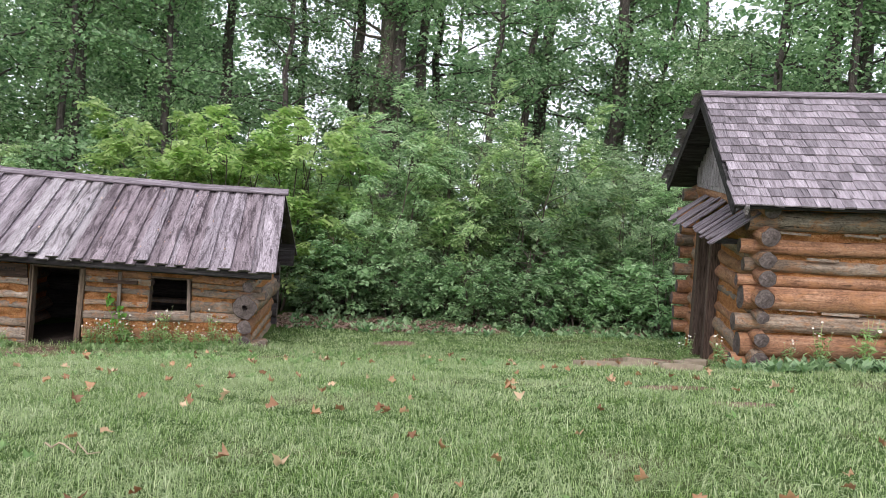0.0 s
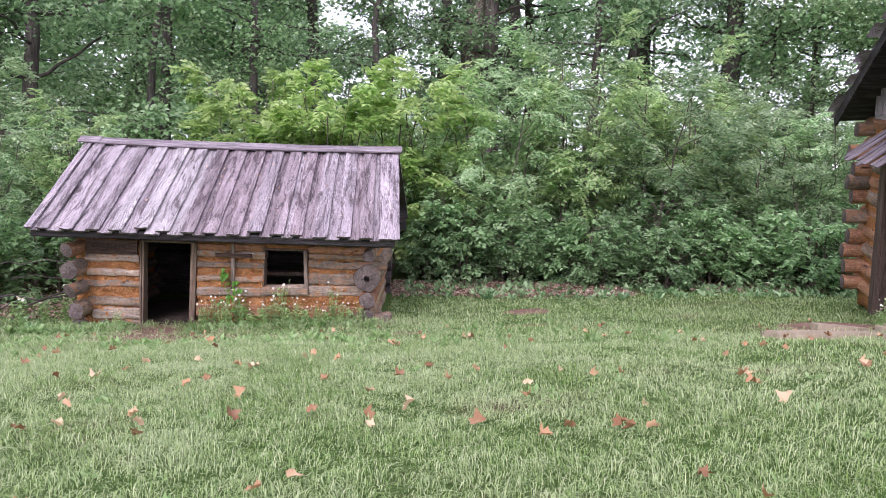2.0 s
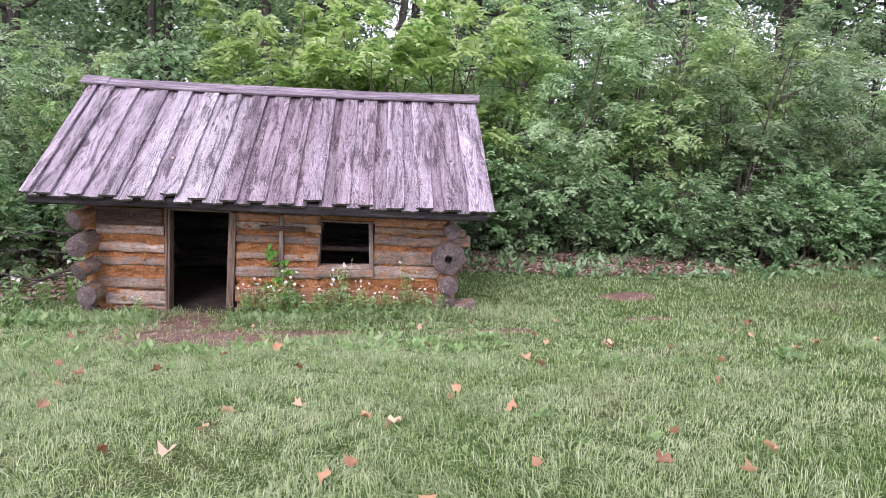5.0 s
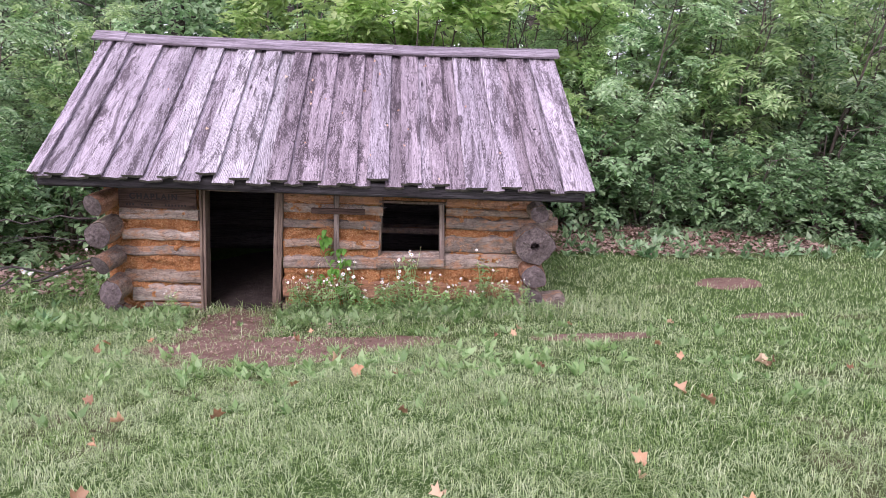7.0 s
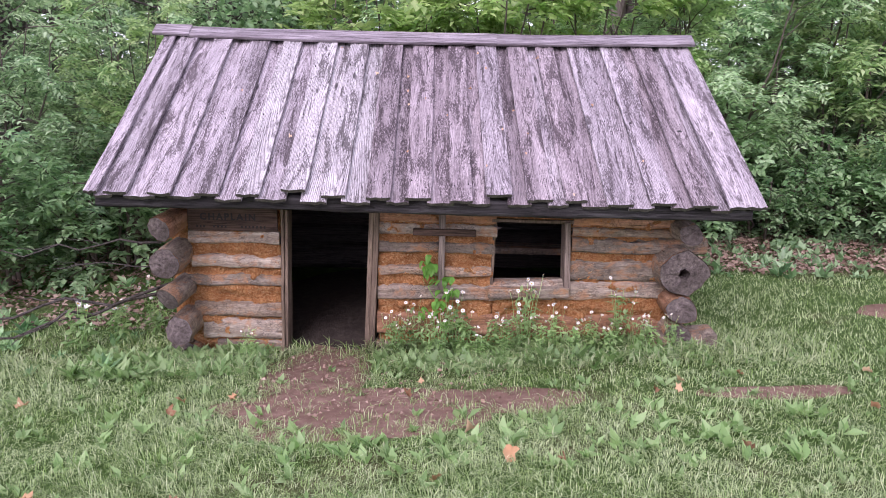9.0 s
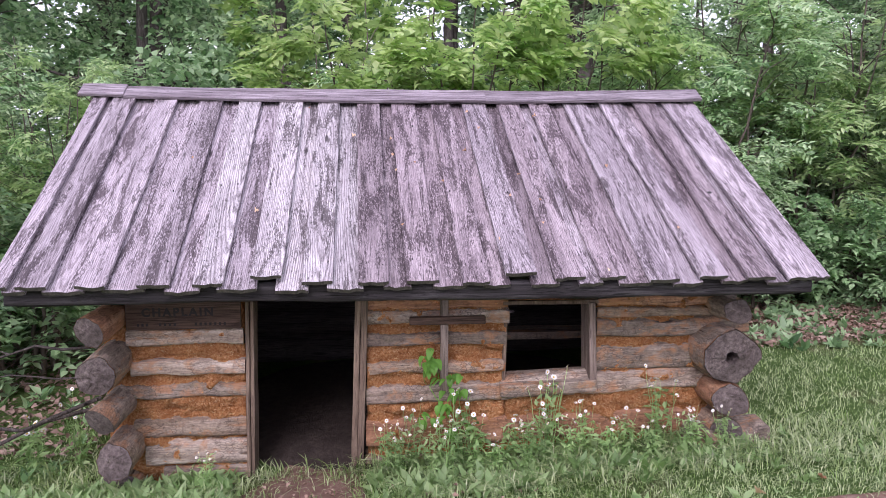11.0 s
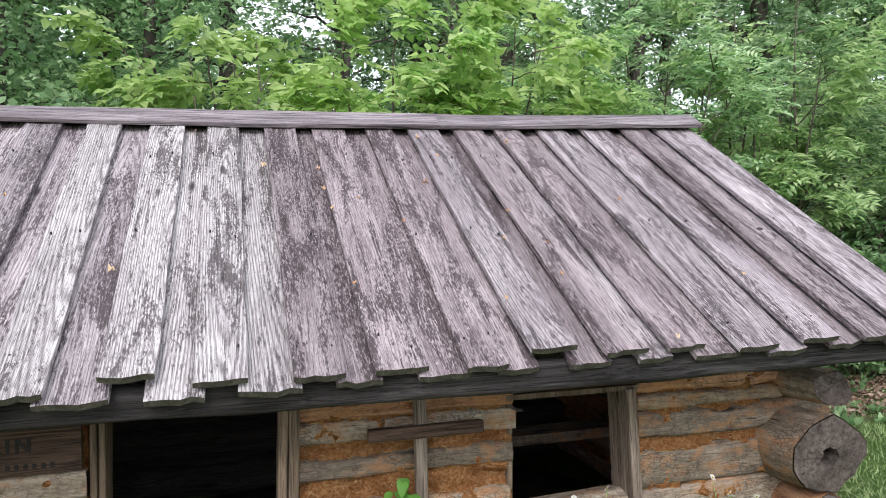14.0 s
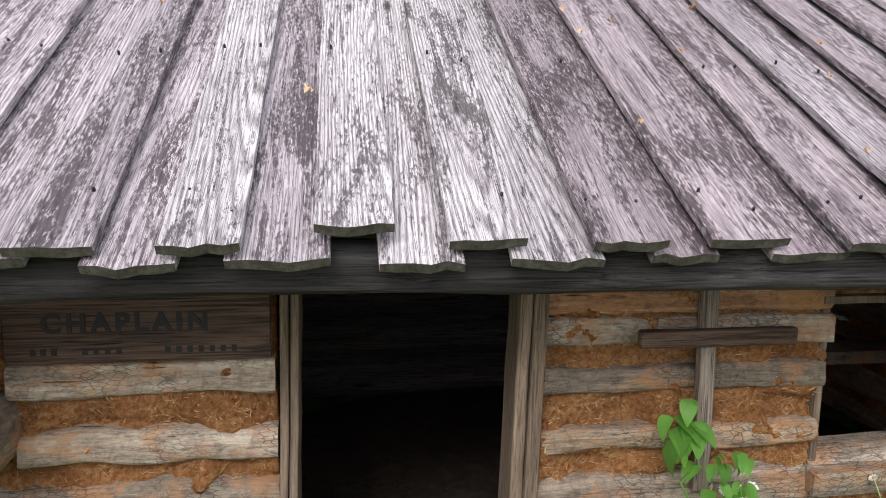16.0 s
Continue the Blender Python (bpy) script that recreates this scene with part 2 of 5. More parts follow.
M_BOARD_GREY = roof_wood("weathered_grey_board", (0.50, 0.445, 0.467), (0.285, 0.245, 0.265), (0.065, 0.05, 0.055), 0.470, 0.55, 0.55)
M_BOARD_PALE = roof_wood("weathered_pale_board", (0.55, 0.515, 0.52), (0.37, 0.335, 0.345), (0.07, 0.058, 0.06), 0.462, 0.7, 0.25)
M_BOARD_DARK = roof_wood("weathered_dark_board", (0.39, 0.33, 0.345), (0.185, 0.147, 0.16), (0.05, 0.036, 0.04), 0.480, 0.35, 0.95)
M_BOARD_UP = wood("upright_grey_board", (0.50, 0.455, 0.465), (0.34, 0.30, 0.31), (0.12, 0.095, 0.10), along=2)
M_BOARD_ALONG = wood("lengthwise_grey_board", (0.34, 0.30, 0.318), (0.20, 0.17, 0.185), (0.10, 0.08, 0.085), along=0)
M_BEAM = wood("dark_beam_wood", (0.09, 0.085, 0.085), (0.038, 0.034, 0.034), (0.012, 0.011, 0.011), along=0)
M_LOG = wood("weathered_log", (0.42, 0.345, 0.27), (0.26, 0.195, 0.14), (0.11, 0.078, 0.056), along=0, depth=0.016, blotch=(0.40, 0.18, 0.075), grain=130.0, checks=0.7, short=16.0, streak=0.45)
M_LOG_PALE = wood("pale_log", (0.52, 0.455, 0.375), (0.34, 0.275, 0.215), (0.16, 0.115, 0.09), along=0, depth=0.016, blotch=(0.44, 0.21, 0.10), grain=130.0, checks=0.7, short=16.0, streak=0.45)
M_LOG_RED = wood("reddish_log", (0.54, 0.33, 0.205), (0.38, 0.20, 0.115), (0.14, 0.07, 0.04), along=0, depth=0.016, blotch=(0.22, 0.14, 0.09), grain=130.0, checks=0.7, short=16.0, streak=0.45)
M_LOG_GREY = wood("grey_log", (0.36, 0.305, 0.245), (0.22, 0.178, 0.138), (0.10, 0.078, 0.066), along=0, depth=0.016, blotch=(0.18, 0.155, 0.10), grain=130.0, checks=0.7, short=16.0, streak=0.45)
M_END = earth("log_end_grain", (0.045, 0.036, 0.032), (0.165, 0.135, 0.122), (0.30, 0.25, 0.23), 34, 0.02)
M_FRAME = wood("frame_wood", (0.26, 0.195, 0.14), (0.165, 0.12, 0.086), (0.06, 0.043, 0.032), along=2, short=9.0, streak=0.7)
M_CROSS = wood("cross_wood", (0.33, 0.275, 0.23), (0.20, 0.155, 0.125), (0.07, 0.05, 0.04), along=2)
M_SIGN = wood("sign_wood", (0.12, 0.078, 0.058), (0.08, 0.05, 0.037), (0.04, 0.026, 0.02), along=0, depth=0.002, blotch=(0.07, 0.045, 0.035))
M_POST = wood("dark_post_wood", (0.20, 0.145, 0.115), (0.13, 0.09, 0.07), (0.05, 0.035, 0.028), along=2)
M_PAINT_BLACK = plain("black_paint", (0.018, 0.016, 0.016), 0.8)
M_BOARD_END_UNDER = earth("board_end_and_underside", (0.03, 0.03, 0.022), (0.075, 0.072, 0.055), (0.13, 0.12, 0.10), 40, 0.004)
# floor soil with the shade of the closed hut in its colour
M_SHADED_SOIL = earth("shaded_floor_soil", (0.03, 0.023, 0.018), (0.055, 0.043, 0.035), (0.085, 0.066, 0.053), 14, 0.02)
M_SHINGLE = wood("grey_shingle", (0.42, 0.375, 0.395), (0.31, 0.27, 0.29), (0.14, 0.115, 0.12), tint=(0.55, 1.15), streak=0.8)
# indoor shade of the hut is put into this log colour
M_SHADED_LOG = wood("shaded_inner_log", (0.095, 0.084, 0.08), (0.065, 0.057, 0.055), (0.035, 0.03, 0.028), along=0, depth=0.01)
M_CLAY = earth("orange_clay", (0.27, 0.095, 0.03), (0.58, 0.265, 0.10), (0.76, 0.46, 0.23), 60, 0.05, flecks=(0.78, 0.58, 0.34))
M_SOIL = earth("trodden_soil", (0.14, 0.085, 0.06), (0.24, 0.15, 0.115), (0.34, 0.235, 0.18), 14, 0.02)
M_STONE = earth("flat_stone", (0.25, 0.20, 0.14), (0.38, 0.315, 0.23), (0.49, 0.42, 0.32), 9, 0.01)
M_BARK = wood("tree_bark", (0.16, 0.14, 0.125), (0.085, 0.072, 0.062), (0.03, 0.025, 0.022), along=2, depth=0.03)
M_BARK_PALE = wood("pale_bark", (0.34, 0.30, 0.26), (0.20, 0.165, 0.14), (0.07, 0.055, 0.05), along=2, depth=0.03)
M_TWIG = plain("twig", (0.12, 0.095, 0.075), 0.85)
M_STRAW_GOLD = plain("golden_straw", (0.68, 0.48, 0.25), 0.7)
M_STRAW = plain("dry_stalk", (0.42, 0.34, 0.23), 0.85)
M_GRASS = leafy("grass_blades", (0.045, 0.105, 0.018), (0.235, 0.36, 0.105), (0.57, 0.62, 0.39), 0.4, 1.1, 0.30, 0.4)
M_BUSH = leafy("shrub_leaves", (0.06, 0.135, 0.058), (0.26, 0.42, 0.195), (0.55, 0.66, 0.42), 0.40, 0.8, 0.34, 0.4)
# fresh green made paler than M_BUSH: sunlight on the foliage is in the colour
M_BUSH_SUNLIT = leafy("fresh_sunlit_shrub_leaves", (0.085, 0.185, 0.065), (0.30, 0.45, 0.185), (0.56, 0.66, 0.36), 0.44, 0.8, 0.34, 0.4)
M_SAPLING = leafy("sapling_leaves", (0.14, 0.26, 0.075), (0.335, 0.49, 0.165), (0.57, 0.67, 0.32), 0.46, 0.8, 0.34, 0.4)
M_TREE = leafy("tree_leaves", (0.055, 0.125, 0.055), (0.19, 0.325, 0.15), (0.40, 0.53, 0.31), 0.48, 0.8, 0.34, 0.4)
M_BRAMBLE = leafy("bramble_leaves", (0.05, 0.125, 0.05), (0.20, 0.35, 0.15), (0.42, 0.57, 0.32), 0.36, 0.8, 0.34, 0.4)
M_WEED = leafy("weed_leaves", (0.12, 0.235, 0.07), (0.25, 0.41, 0.14), (0.42, 0.56, 0.27), 0.4)
M_CREEPER = leafy("creeper_leaves", (0.06, 0.17, 0.025), (0.12, 0.29, 0.045), (0.21, 0.42, 0.09), 0.4)
M_FLOWER_EYE = plain("yellow_flower_eye", (0.62, 0.42, 0.05), 0.8)
M_PETAL = plain("white_petals", (0.78, 0.77, 0.74), 0.6, 0.06)
M_DRY = leafy("dry_fallen_leaf", (0.27, 0.12, 0.055), (0.50, 0.28, 0.145), (0.58, 0.43, 0.28), 0.15, 14.0, 0.7, 0.3, True)
M_LITTER = leafy("leaf_litter", (0.13, 0.075, 0.05), (0.28, 0.175, 0.125), (0.45, 0.34, 0.265), 0.1, 3.0, 0.8)


def lawn_material():
    m, nt, p = nodes_of("shaded_lawn_soil")
    v = coords(nt, (1, 1, 1), False)
    n1, n2 = tex(nt, v, 30, 8, 0.7), tex(nt, v, 1.1, 5, 0.6)
    # dark green: the shade in the gaps between blades, put into the colour
    green = ramp(nt, n1, [(0.3, (0.035, 0.072, 0.016)), (0.55, (0.085, 0.145, 0.038)), (0.75, (0.16, 0.23, 0.08))])
    brown = ramp(nt, n1, [(0.3, (0.10, 0.065, 0.045)), (0.7, (0.22, 0.15, 0.11))])
    col = mix(nt, ramp(nt, n2, [(0.55, (0, 0, 0)), (0.72, (0.8, 0.8, 0.8))]), green, brown)
    nt.links.new(col, p.inputs["Base Color"])
    p.inputs["Roughness"].default_value = 0.95
    p.inputs["Specular IOR Level"].default_value = 0.1
    bump(nt, p, n1, 1.0, 0.03)
    return m


M_LAWN = lawn_material()


# ---- building helpers ----
def to_mesh(bm, name, mats, smooth=False):
    me = bpy.data.meshes.new(name)
    bm.normal_update()
    bm.to_mesh(me)
    bm.free()
    for mt in mats if isinstance(mats, (list, tuple)) else [mats]:
        me.materials.append(mt)
    if smooth:   # sawn ends stay flat
        me.polygons.foreach_set("use_smooth", [p.material_index == 0 for p in me.polygons])
    return me


def part(name, bm, material, parent, label="", m=None, smooth=False):
    """Links a bmesh, or a finished mesh, as one mesh object under a thing or under a part."""
    me = bm if isinstance(bm, bpy.types.Mesh) else to_mesh(bm, name, material, smooth)
    ob = new(name, me)
    if parent is not None:
        ob.parent = parent
    if m is not None:
        ob.matrix_basis = m
    return tagged(ob, label)


def thing(name, label, category, m=None, group="", kind=""):
    ob = new(name)
    ob.empty_display_size = 0.1
    if m is not None:
        ob.matrix_basis = m
    return tagged(ob, label, category, group, kind)


def cloud_mesh(name, verts, faces, mats, smooth=False):
    """A mesh from arrays: verts n x 3, faces as a list of equal-length index arrays."""
    me = bpy.data.meshes.new(name)
    nl = [f.shape[1] for f in faces]
    loops = np.concatenate([f.ravel() for f in faces]).astype(np.int32)
    totals = np.concatenate([np.full(f.shape[0], k, np.int32) for f, k in zip(faces, nl)])
    starts = np.concatenate([[0], np.cumsum(totals)[:-1]]).astype(np.int32)
    me.vertices.add(len(verts))
    me.vertices.foreach_set("co", np.asarray(verts, np.float32).ravel())
    me.loops.add(len(loops))
    me.loops.foreach_set("vertex_index", loops)
    me.polygons.add(len(totals))
    me.polygons.foreach_set("loop_start", starts)
    me.polygons.foreach_set("loop_total", totals)
    if smooth:
        me.polygons.foreach_set("use_smooth", np.ones(len(totals), bool))
    for mt in mats if isinstance(mats, (list, tuple)) else [mats]:
        me.materials.append(mt)
    me.update(calc_edges=True)
    me.validate()
    return me


def n3(x, y, z):
    return noise.noise(Vector((x, y, z)))


def box_bm(x0, x1, y0, y1, z0, z1, wear=0.0, cuts=0, seed=0.0, bevel=0.0):
    """A board or block with bevelled, slightly uneven edges."""
    bm = bmesh.new()
    bmesh.ops.create_cube(bm, size=1.0)
    sx, sy, sz = x1 - x0, y1 - y0, z1 - z0
    for v in bm.verts:
        v.co = Vector((x0 + (v.co.x + 0.5) * sx, y0 + (v.co.y + 0.5) * sy, z0 + (v.co.z + 0.5) * sz))
    if cuts:
        big = max(range(3), key=lambda i: (sx, sy, sz)[i])
        es = [e for e in bm.edges if abs(abs((e.verts[0].co - e.verts[1].co)[big]) - (sx, sy, sz)[big]) < 1e-6]
        bmesh.ops.subdivide_edges(bm, edges=es, cuts=cuts)
    if bevel:
        es = [e for e in bm.edges if e.is_manifold and e.calc_face_angle(0) > 0.5]
        bmesh.ops.bevel(bm, geom=es, offset=bevel, segments=1, affect="EDGES")
    if wear:
        for v in bm.verts:
            q = v.co * 5 + Vector((seed, seed * 1.7, seed * 0.3))
            v.co += Vector((n3(*q), n3(q.y + 9, q.z, q.x), n3(q.z + 5, q.x, q.y))) * wear
    return bm


def log_bm(length, r, seed, taper=1.0, bend=0.015, squash=1.0, rings=14, segs=16, hole=False, flat=0.0, cut=(0.0, 0.0)):
    """A log along local x, with a wavy outline and rough sawn ends. flat: how far its front face (-y) is hewn."""
    bm = bmesh.new()
    grid = []
    for i in range(rings):
        u = i / (rings - 1)
        rr = r * (1 + (taper - 1) * u)
        oy, oz = bend * n3(u * 2.2, seed, 1), bend * n3(u * 2.2, seed, 7)
        row = []
        for k in range(segs):
            a = 2 * math.pi * k / segs
            w = rr * (1 + 0.18 * n3(u * length * 2.8, math.cos(a) + seed, math.sin(a)) + 0.13 * n3(u * length * 9, math.cos(a) * 3 + seed, math.sin(a) * 3))
            y, z = w * math.cos(a), w * math.sin(a) * squash
            if flat and y < -rr * (1 - flat):
                y = -rr * (1 - flat) + 0.012 * n3(u * length * 5, z * 16, seed) + 0.006 * n3(u * length * 18, z * 50, seed)
            row.append(bm.verts.new((u * length + (cut[0] * y + cut[1] * z) * (1 - u), y + oy, z + oz)))
        grid.append(row)
    for i in range(rings - 1):
        for k in range(segs):
            bm.faces.new((grid[i][k], grid[i + 1][k], grid[i + 1][(k + 1) % segs], grid[i][(k + 1) % segs]))
    for row, side in ((grid[0], -1), (grid[-1], 1)):
        cx = sum((v.co for v in row), Vector()) / segs
        row = [bm.verts.new(v.co + Vector((side * 0.001, 0, 0)) + (cx - v.co) * 0.03) for v in row]
        inner = [bm.verts.new(cx + (v.co - cx) * (0.35 if not hole or side > 0 else 0.24 + 0.1 * n3(v.co.y * 30, v.co.z * 30, seed)) + Vector((side * (0.006 + 0.012 * n3(v.co.y * 20, v.co.z * 20, seed)), 0, 0))) for v in row]
        for k in range(segs):
            q = (row[k], row[(k + 1) % segs], inner[(k + 1) % segs], inner[k])
            f = bm.faces.new(q if side > 0 else q[::-1])
            f.material_index = 1
        if hole and side < 0:
            deep = [bm.verts.new(v.co + Vector((0.16, 0, 0))) for v in inner]
            for k in range(segs):
                f = bm.faces.new((inner[k], deep[k], deep[(k + 1) % segs], inner[(k + 1) % segs]))
                f.material_index = 1
            f = bm.faces.new(deep[::-1])
        else:
            f = bm.faces.new(inner if side > 0 else inner[::-1])
        f.material_index = 1
    bmesh.ops.recalc_face_normals(bm, faces=bm.faces[:])
    return bm


def lump(x, z, seed, rough):
    return rough * (n3(x * 7, z * 11, seed) + 0.5 * n3(x * 21, z * 26, seed + 3) + 0.35 * n3(x * 48, z * 55, seed + 6) + 0.12 * n3(x * 110, z * 110, seed + 9))


def chink_bm(x0, x1, z0, z1, y0, thick, seed, step=0.035, rough=0.022):
    """A slab of clay infill whose front (-y) is lumpy."""
    nx, nz = max(2, int((x1 - x0) / step)), max(2, int((z1 - z0) / step))
    bm = bmesh.new()
    g = [[None] * (nz + 1) for _ in range(nx + 1)]
    for i in range(nx + 1):
        for k in range(nz + 1):
            x, z = x0 + (x1 - x0) * i / nx, z0 + (z1 - z0) * k / nz
            g[i][k] = bm.verts.new((x, y0 + lump(x, z, seed, rough), z))
    for i in range(nx):
        for k in range(nz):
            bm.faces.new((g[i][k], g[i + 1][k], g[i + 1][k + 1], g[i][k + 1]))
    edge = [e for e in bm.edges if e.is_boundary]
    ret = bmesh.ops.extrude_edge_only(bm, edges=edge)
    for v in [e for e in ret["geom"] if isinstance(e, bmesh.types.BMVert)]:
        v.co.y = y0 + thick
    back = [e for e in bm.edges if e.is_boundary]
    bmesh.ops.contextual_create(bm, geom=back)
    bmesh.ops.recalc_face_normals(bm, faces=bm.faces[:])
    return bm


# ---- the lie of the land ----
PROFILE_Y = (-40.0, -12.0, -9.0, -7.5, -6.0, -4.0, -2.0, 0.0, 3.0, 8.0, 40.0)
PROFILE_Z = (0.9, 1.10, 1.08, 1.02, 0.90, 0.66, 0.27, 0.02, 0.0, -0.1, -1.5)


def ground_z(x, y):
    x, y = np.asarray(x, float), np.asarray(y, float)
    h = sum(np.interp(y + d, PROFILE_Y, PROFILE_Z) for d in (-0.8, -0.4, 0, 0.4, 0.8)) / 5
    cross = np.interp(y, (-4, 0, 3, 8), (0.05, 0.05, 0.025, 0.0))
    h = h + cross * np.clip(x - 1.5, -8, 14)
    return h + 0.02 * np.sin(x * 1.7 + y * 0.6) * np.sin(y * 1.3 - x * 0.4) + 0.008 * np.sin(x * 5.1) * np.sin(y * 4.3)


def gz(x, y):
    return float(ground_z(x, y))


def build_ground():
    def axis(lo, a, b, hi, fine):
        far = [b + (hi - b) * (k / 14) ** 2.2 for k in range(1, 15)]
        near = [a + (lo - a) * (k / 14) ** 2.2 for k in range(14, 0, -1)]
        return np.array(near + list(np.arange(a, b + fine / 2, fine)) + far)
    xs, ys = axis(-700, -8, 15, 700, 0.14), axis(-700, -13, 7, 900, 0.14)
    X, Y = np.meshgrid(xs, ys, indexing="ij")
    Z = ground_z(X, Y)
    nx, ny = len(xs), len(ys)
    idx = np.arange(nx * ny).reshape(nx, ny)
    f = np.stack([idx[:-1, :-1], idx[1:, :-1], idx[1:, 1:], idx[:-1, 1:]], -1).reshape(-1, 4)
    me = cloud_mesh("ground", np.stack([X, Y, Z], -1).reshape(-1, 3), [f], M_LAWN, True)
    tagged(new("ground", me), "sloping lawn soil under short green grass, darkened for shade between blades", "ground", kind="structure")


build_ground()

# bare soil in front of the hut's door, and small bare spots
BARE = [(0.42, -0.6, 0.42, 0.75), (1.75, -1.25, 0.55, 0.24), (0.80, -1.42, 0.92, 0.48), (5.49, 0.71, 0.32, 0.26), (3.55, -1.25, 0.5, 0.13), (5.3, -0.6, 0.32, 0.12), (6.1, 2.9, 0.3, 0.2), (8.9, -1.55, 0.75, 0.42), (7.6, -5.35, 0.34, 0.10), (7.75, -6.15, 0.28, 0.08), (1.2, 1.2, 2.0, 1.25)]


def bare_amount(x, y):
    out = np.zeros_like(np.asarray(x, float))
    for cx, cy, rx, ry in BARE:
        wob = 0.22 * np.sin(x * 9 + y * 4) * np.sin(y * 11 - x * 3) + 0.15 * np.sin(x * 23 - y * 17)
        out = np.maximum(out, 1.2 + wob - np.sqrt(((x - cx) / rx) ** 2 + ((y - cy) / ry) ** 2))
    return np.clip(out * 1.6, 0, 1)


def soil_patch(cx, cy, rx, ry, seed, label, mat=None, up=0.0):
    bm = bmesh.new()
    rings, segs = 7, 30
    c = bm.verts.new((cx, cy, gz(cx, cy) + 0.012 + up))
    prev = None
    for i in range(1, rings + 1):
        row = []
        for k in range(segs):
            a = 2 * math.pi * k / segs
            w = (i / rings) * (1 + 0.28 * n3(math.cos(a) * 1.6, math.sin(a) * 1.6, seed))
            x, y = cx + rx * w * math.cos(a), cy + ry * w * math.sin(a)
            row.append(bm.verts.new((x, y, gz(x, y) + up + (0.010 + 0.008 * n3(x * 6, y * 6, seed) if i < rings else -0.03))))
        for k in range(segs):
            if prev is None:
                bm.faces.new((c, row[k], row[(k + 1) % segs]))
            else:
                bm.faces.new((prev[k], row[k], row[(k + 1) % segs], prev[(k + 1) % segs]))
        prev = row
    tagged(part("soil_patch", bm, mat or M_SOIL, None, smooth=True), label, "bare soil", kind="structure")


for i, (cx, cy, rx, ry) in enumerate(BARE[:10]):
    soil_patch(cx, cy, rx * 1.15, ry * 1.15, i * 3.1, "trodden reddish-brown bare soil worn into the lawn")
soil_patch(1.2, 1.35, 1.95, 1.28, 9.9, "earth floor inside the log hut, coloured darker for indoor shade", M_SHADED_SOIL, 0.03)

# ---- the low log hut ----
hut = thing("log_hut", "low chinked log hut with a weathered grey board roof", "log hut")
RIDGE_Y, RIDGE_Z, EAVE_Y, EAVE_Z = 1.345, 2.498, -0.55, 1.318
SLOPE = math.atan2(RIDGE_Z - EAVE_Z, RIDGE_Y - EAVE_Y)
RUN = math.hypot(RIDGE_Z - EAVE_Z, RIDGE_Y - EAVE_Y)
DEPTH = 2.69
log_count = [0]


def wall_log(owner, x0, x1, z0, z1, mat, y=0.07, slant=0.0, depth=0.085, flat=0.35, label=""):
    """A log of the front wall between two heights; its hewn face lies on the wall's plane."""
    log_count[0] += 1
    r = depth / (1 - flat)
    bm = log_bm(x1 - x0, r, 3.7 * log_count[0], bend=0.012, squash=(z1 - z0) / 2 / r, flat=flat, rings=max(10, int((x1 - x0) / 0.035)), segs=20)
    part("log", bm, [mat, M_END], owner, label, pose(x0, y, (z0 + z1) / 2, 0, -slant, 0), True)


# left of the door
wall_log(hut, -0.74, -0.005, 0.875, 0.992, M_LOG_PALE)
wall_log(hut, -0.72, -0.002, 0.675, 0.785, M_LOG_PALE)
wall_log(hut, -0.80, -0.002, 0.520, 0.625, M_LOG_GREY, label="grey log with a knot")
wall_log(hut, -0.72, -0.004, 0.245, 0.395, M_LOG)
wall_log(hut, -0.66, -0.004, 0.055, 0.240, M_LOG_PALE)
wall_log(hut, -0.55, -0.006, -0.10, 0.060, M_LOG_GREY)
# between door and window
wall_log(hut, 0.80, 1.725, 1.085, 1.185, M_LOG_RED)
wall_log(hut, 0.795, 1.735, 0.985, 1.090, M_LOG_PALE)
wall_log(hut, 0.79, 1.72, 0.835, 0.930, M_LOG_GREY)
wall_log(hut, 0.785, 1.70, 0.645, 0.735, M_LOG)
wall_log(hut, 0.78, 2.0, 0.425, 0.565, M_LOG_PALE, slant=1.5)
wall_log(hut, 0.775, 3.1, 0.135, 0.335, M_LOG_RED, slant=0.6)
wall_log(hut, 0.77, 3.05, -0.09, 0.085, M_LOG)
# right of the window
wall_log(hut, 2.335, 3.36, 1.005, 1.085, M_LOG, slant=-0.5)
wall_log(hut, 2.335, 3.42, 0.865, 1.0, M_LOG_GREY)
wall_log(hut, 2.325, 3.08, 0.625, 0.815, M_LOG_GREY, slant=1.0)
wall_log(hut, 1.69, 3.24, 0.435, 0.605, M_LOG_PALE, slant=2.3)
wall_log(hut, 2.335, 3.24, 1.085, 1.19, M_LOG_RED)
# clay between the logs
for x0, x1, z0, z1, sd in ((-0.80, -0.004, -0.1, 1.2, 1), (0.785, 1.715, -0.1, 1.2, 5), (1.72, 2.335, -0.1, 0.53, 9), (2.33, 3.16, -0.1, 1.2, 13)):
    part("chinking", chink_bm(x0, x1, z0, z1, 0.014, 0.14, sd, 0.013, 0.050), M_CLAY, hut, "orange clay chinking with straw", smooth=True)
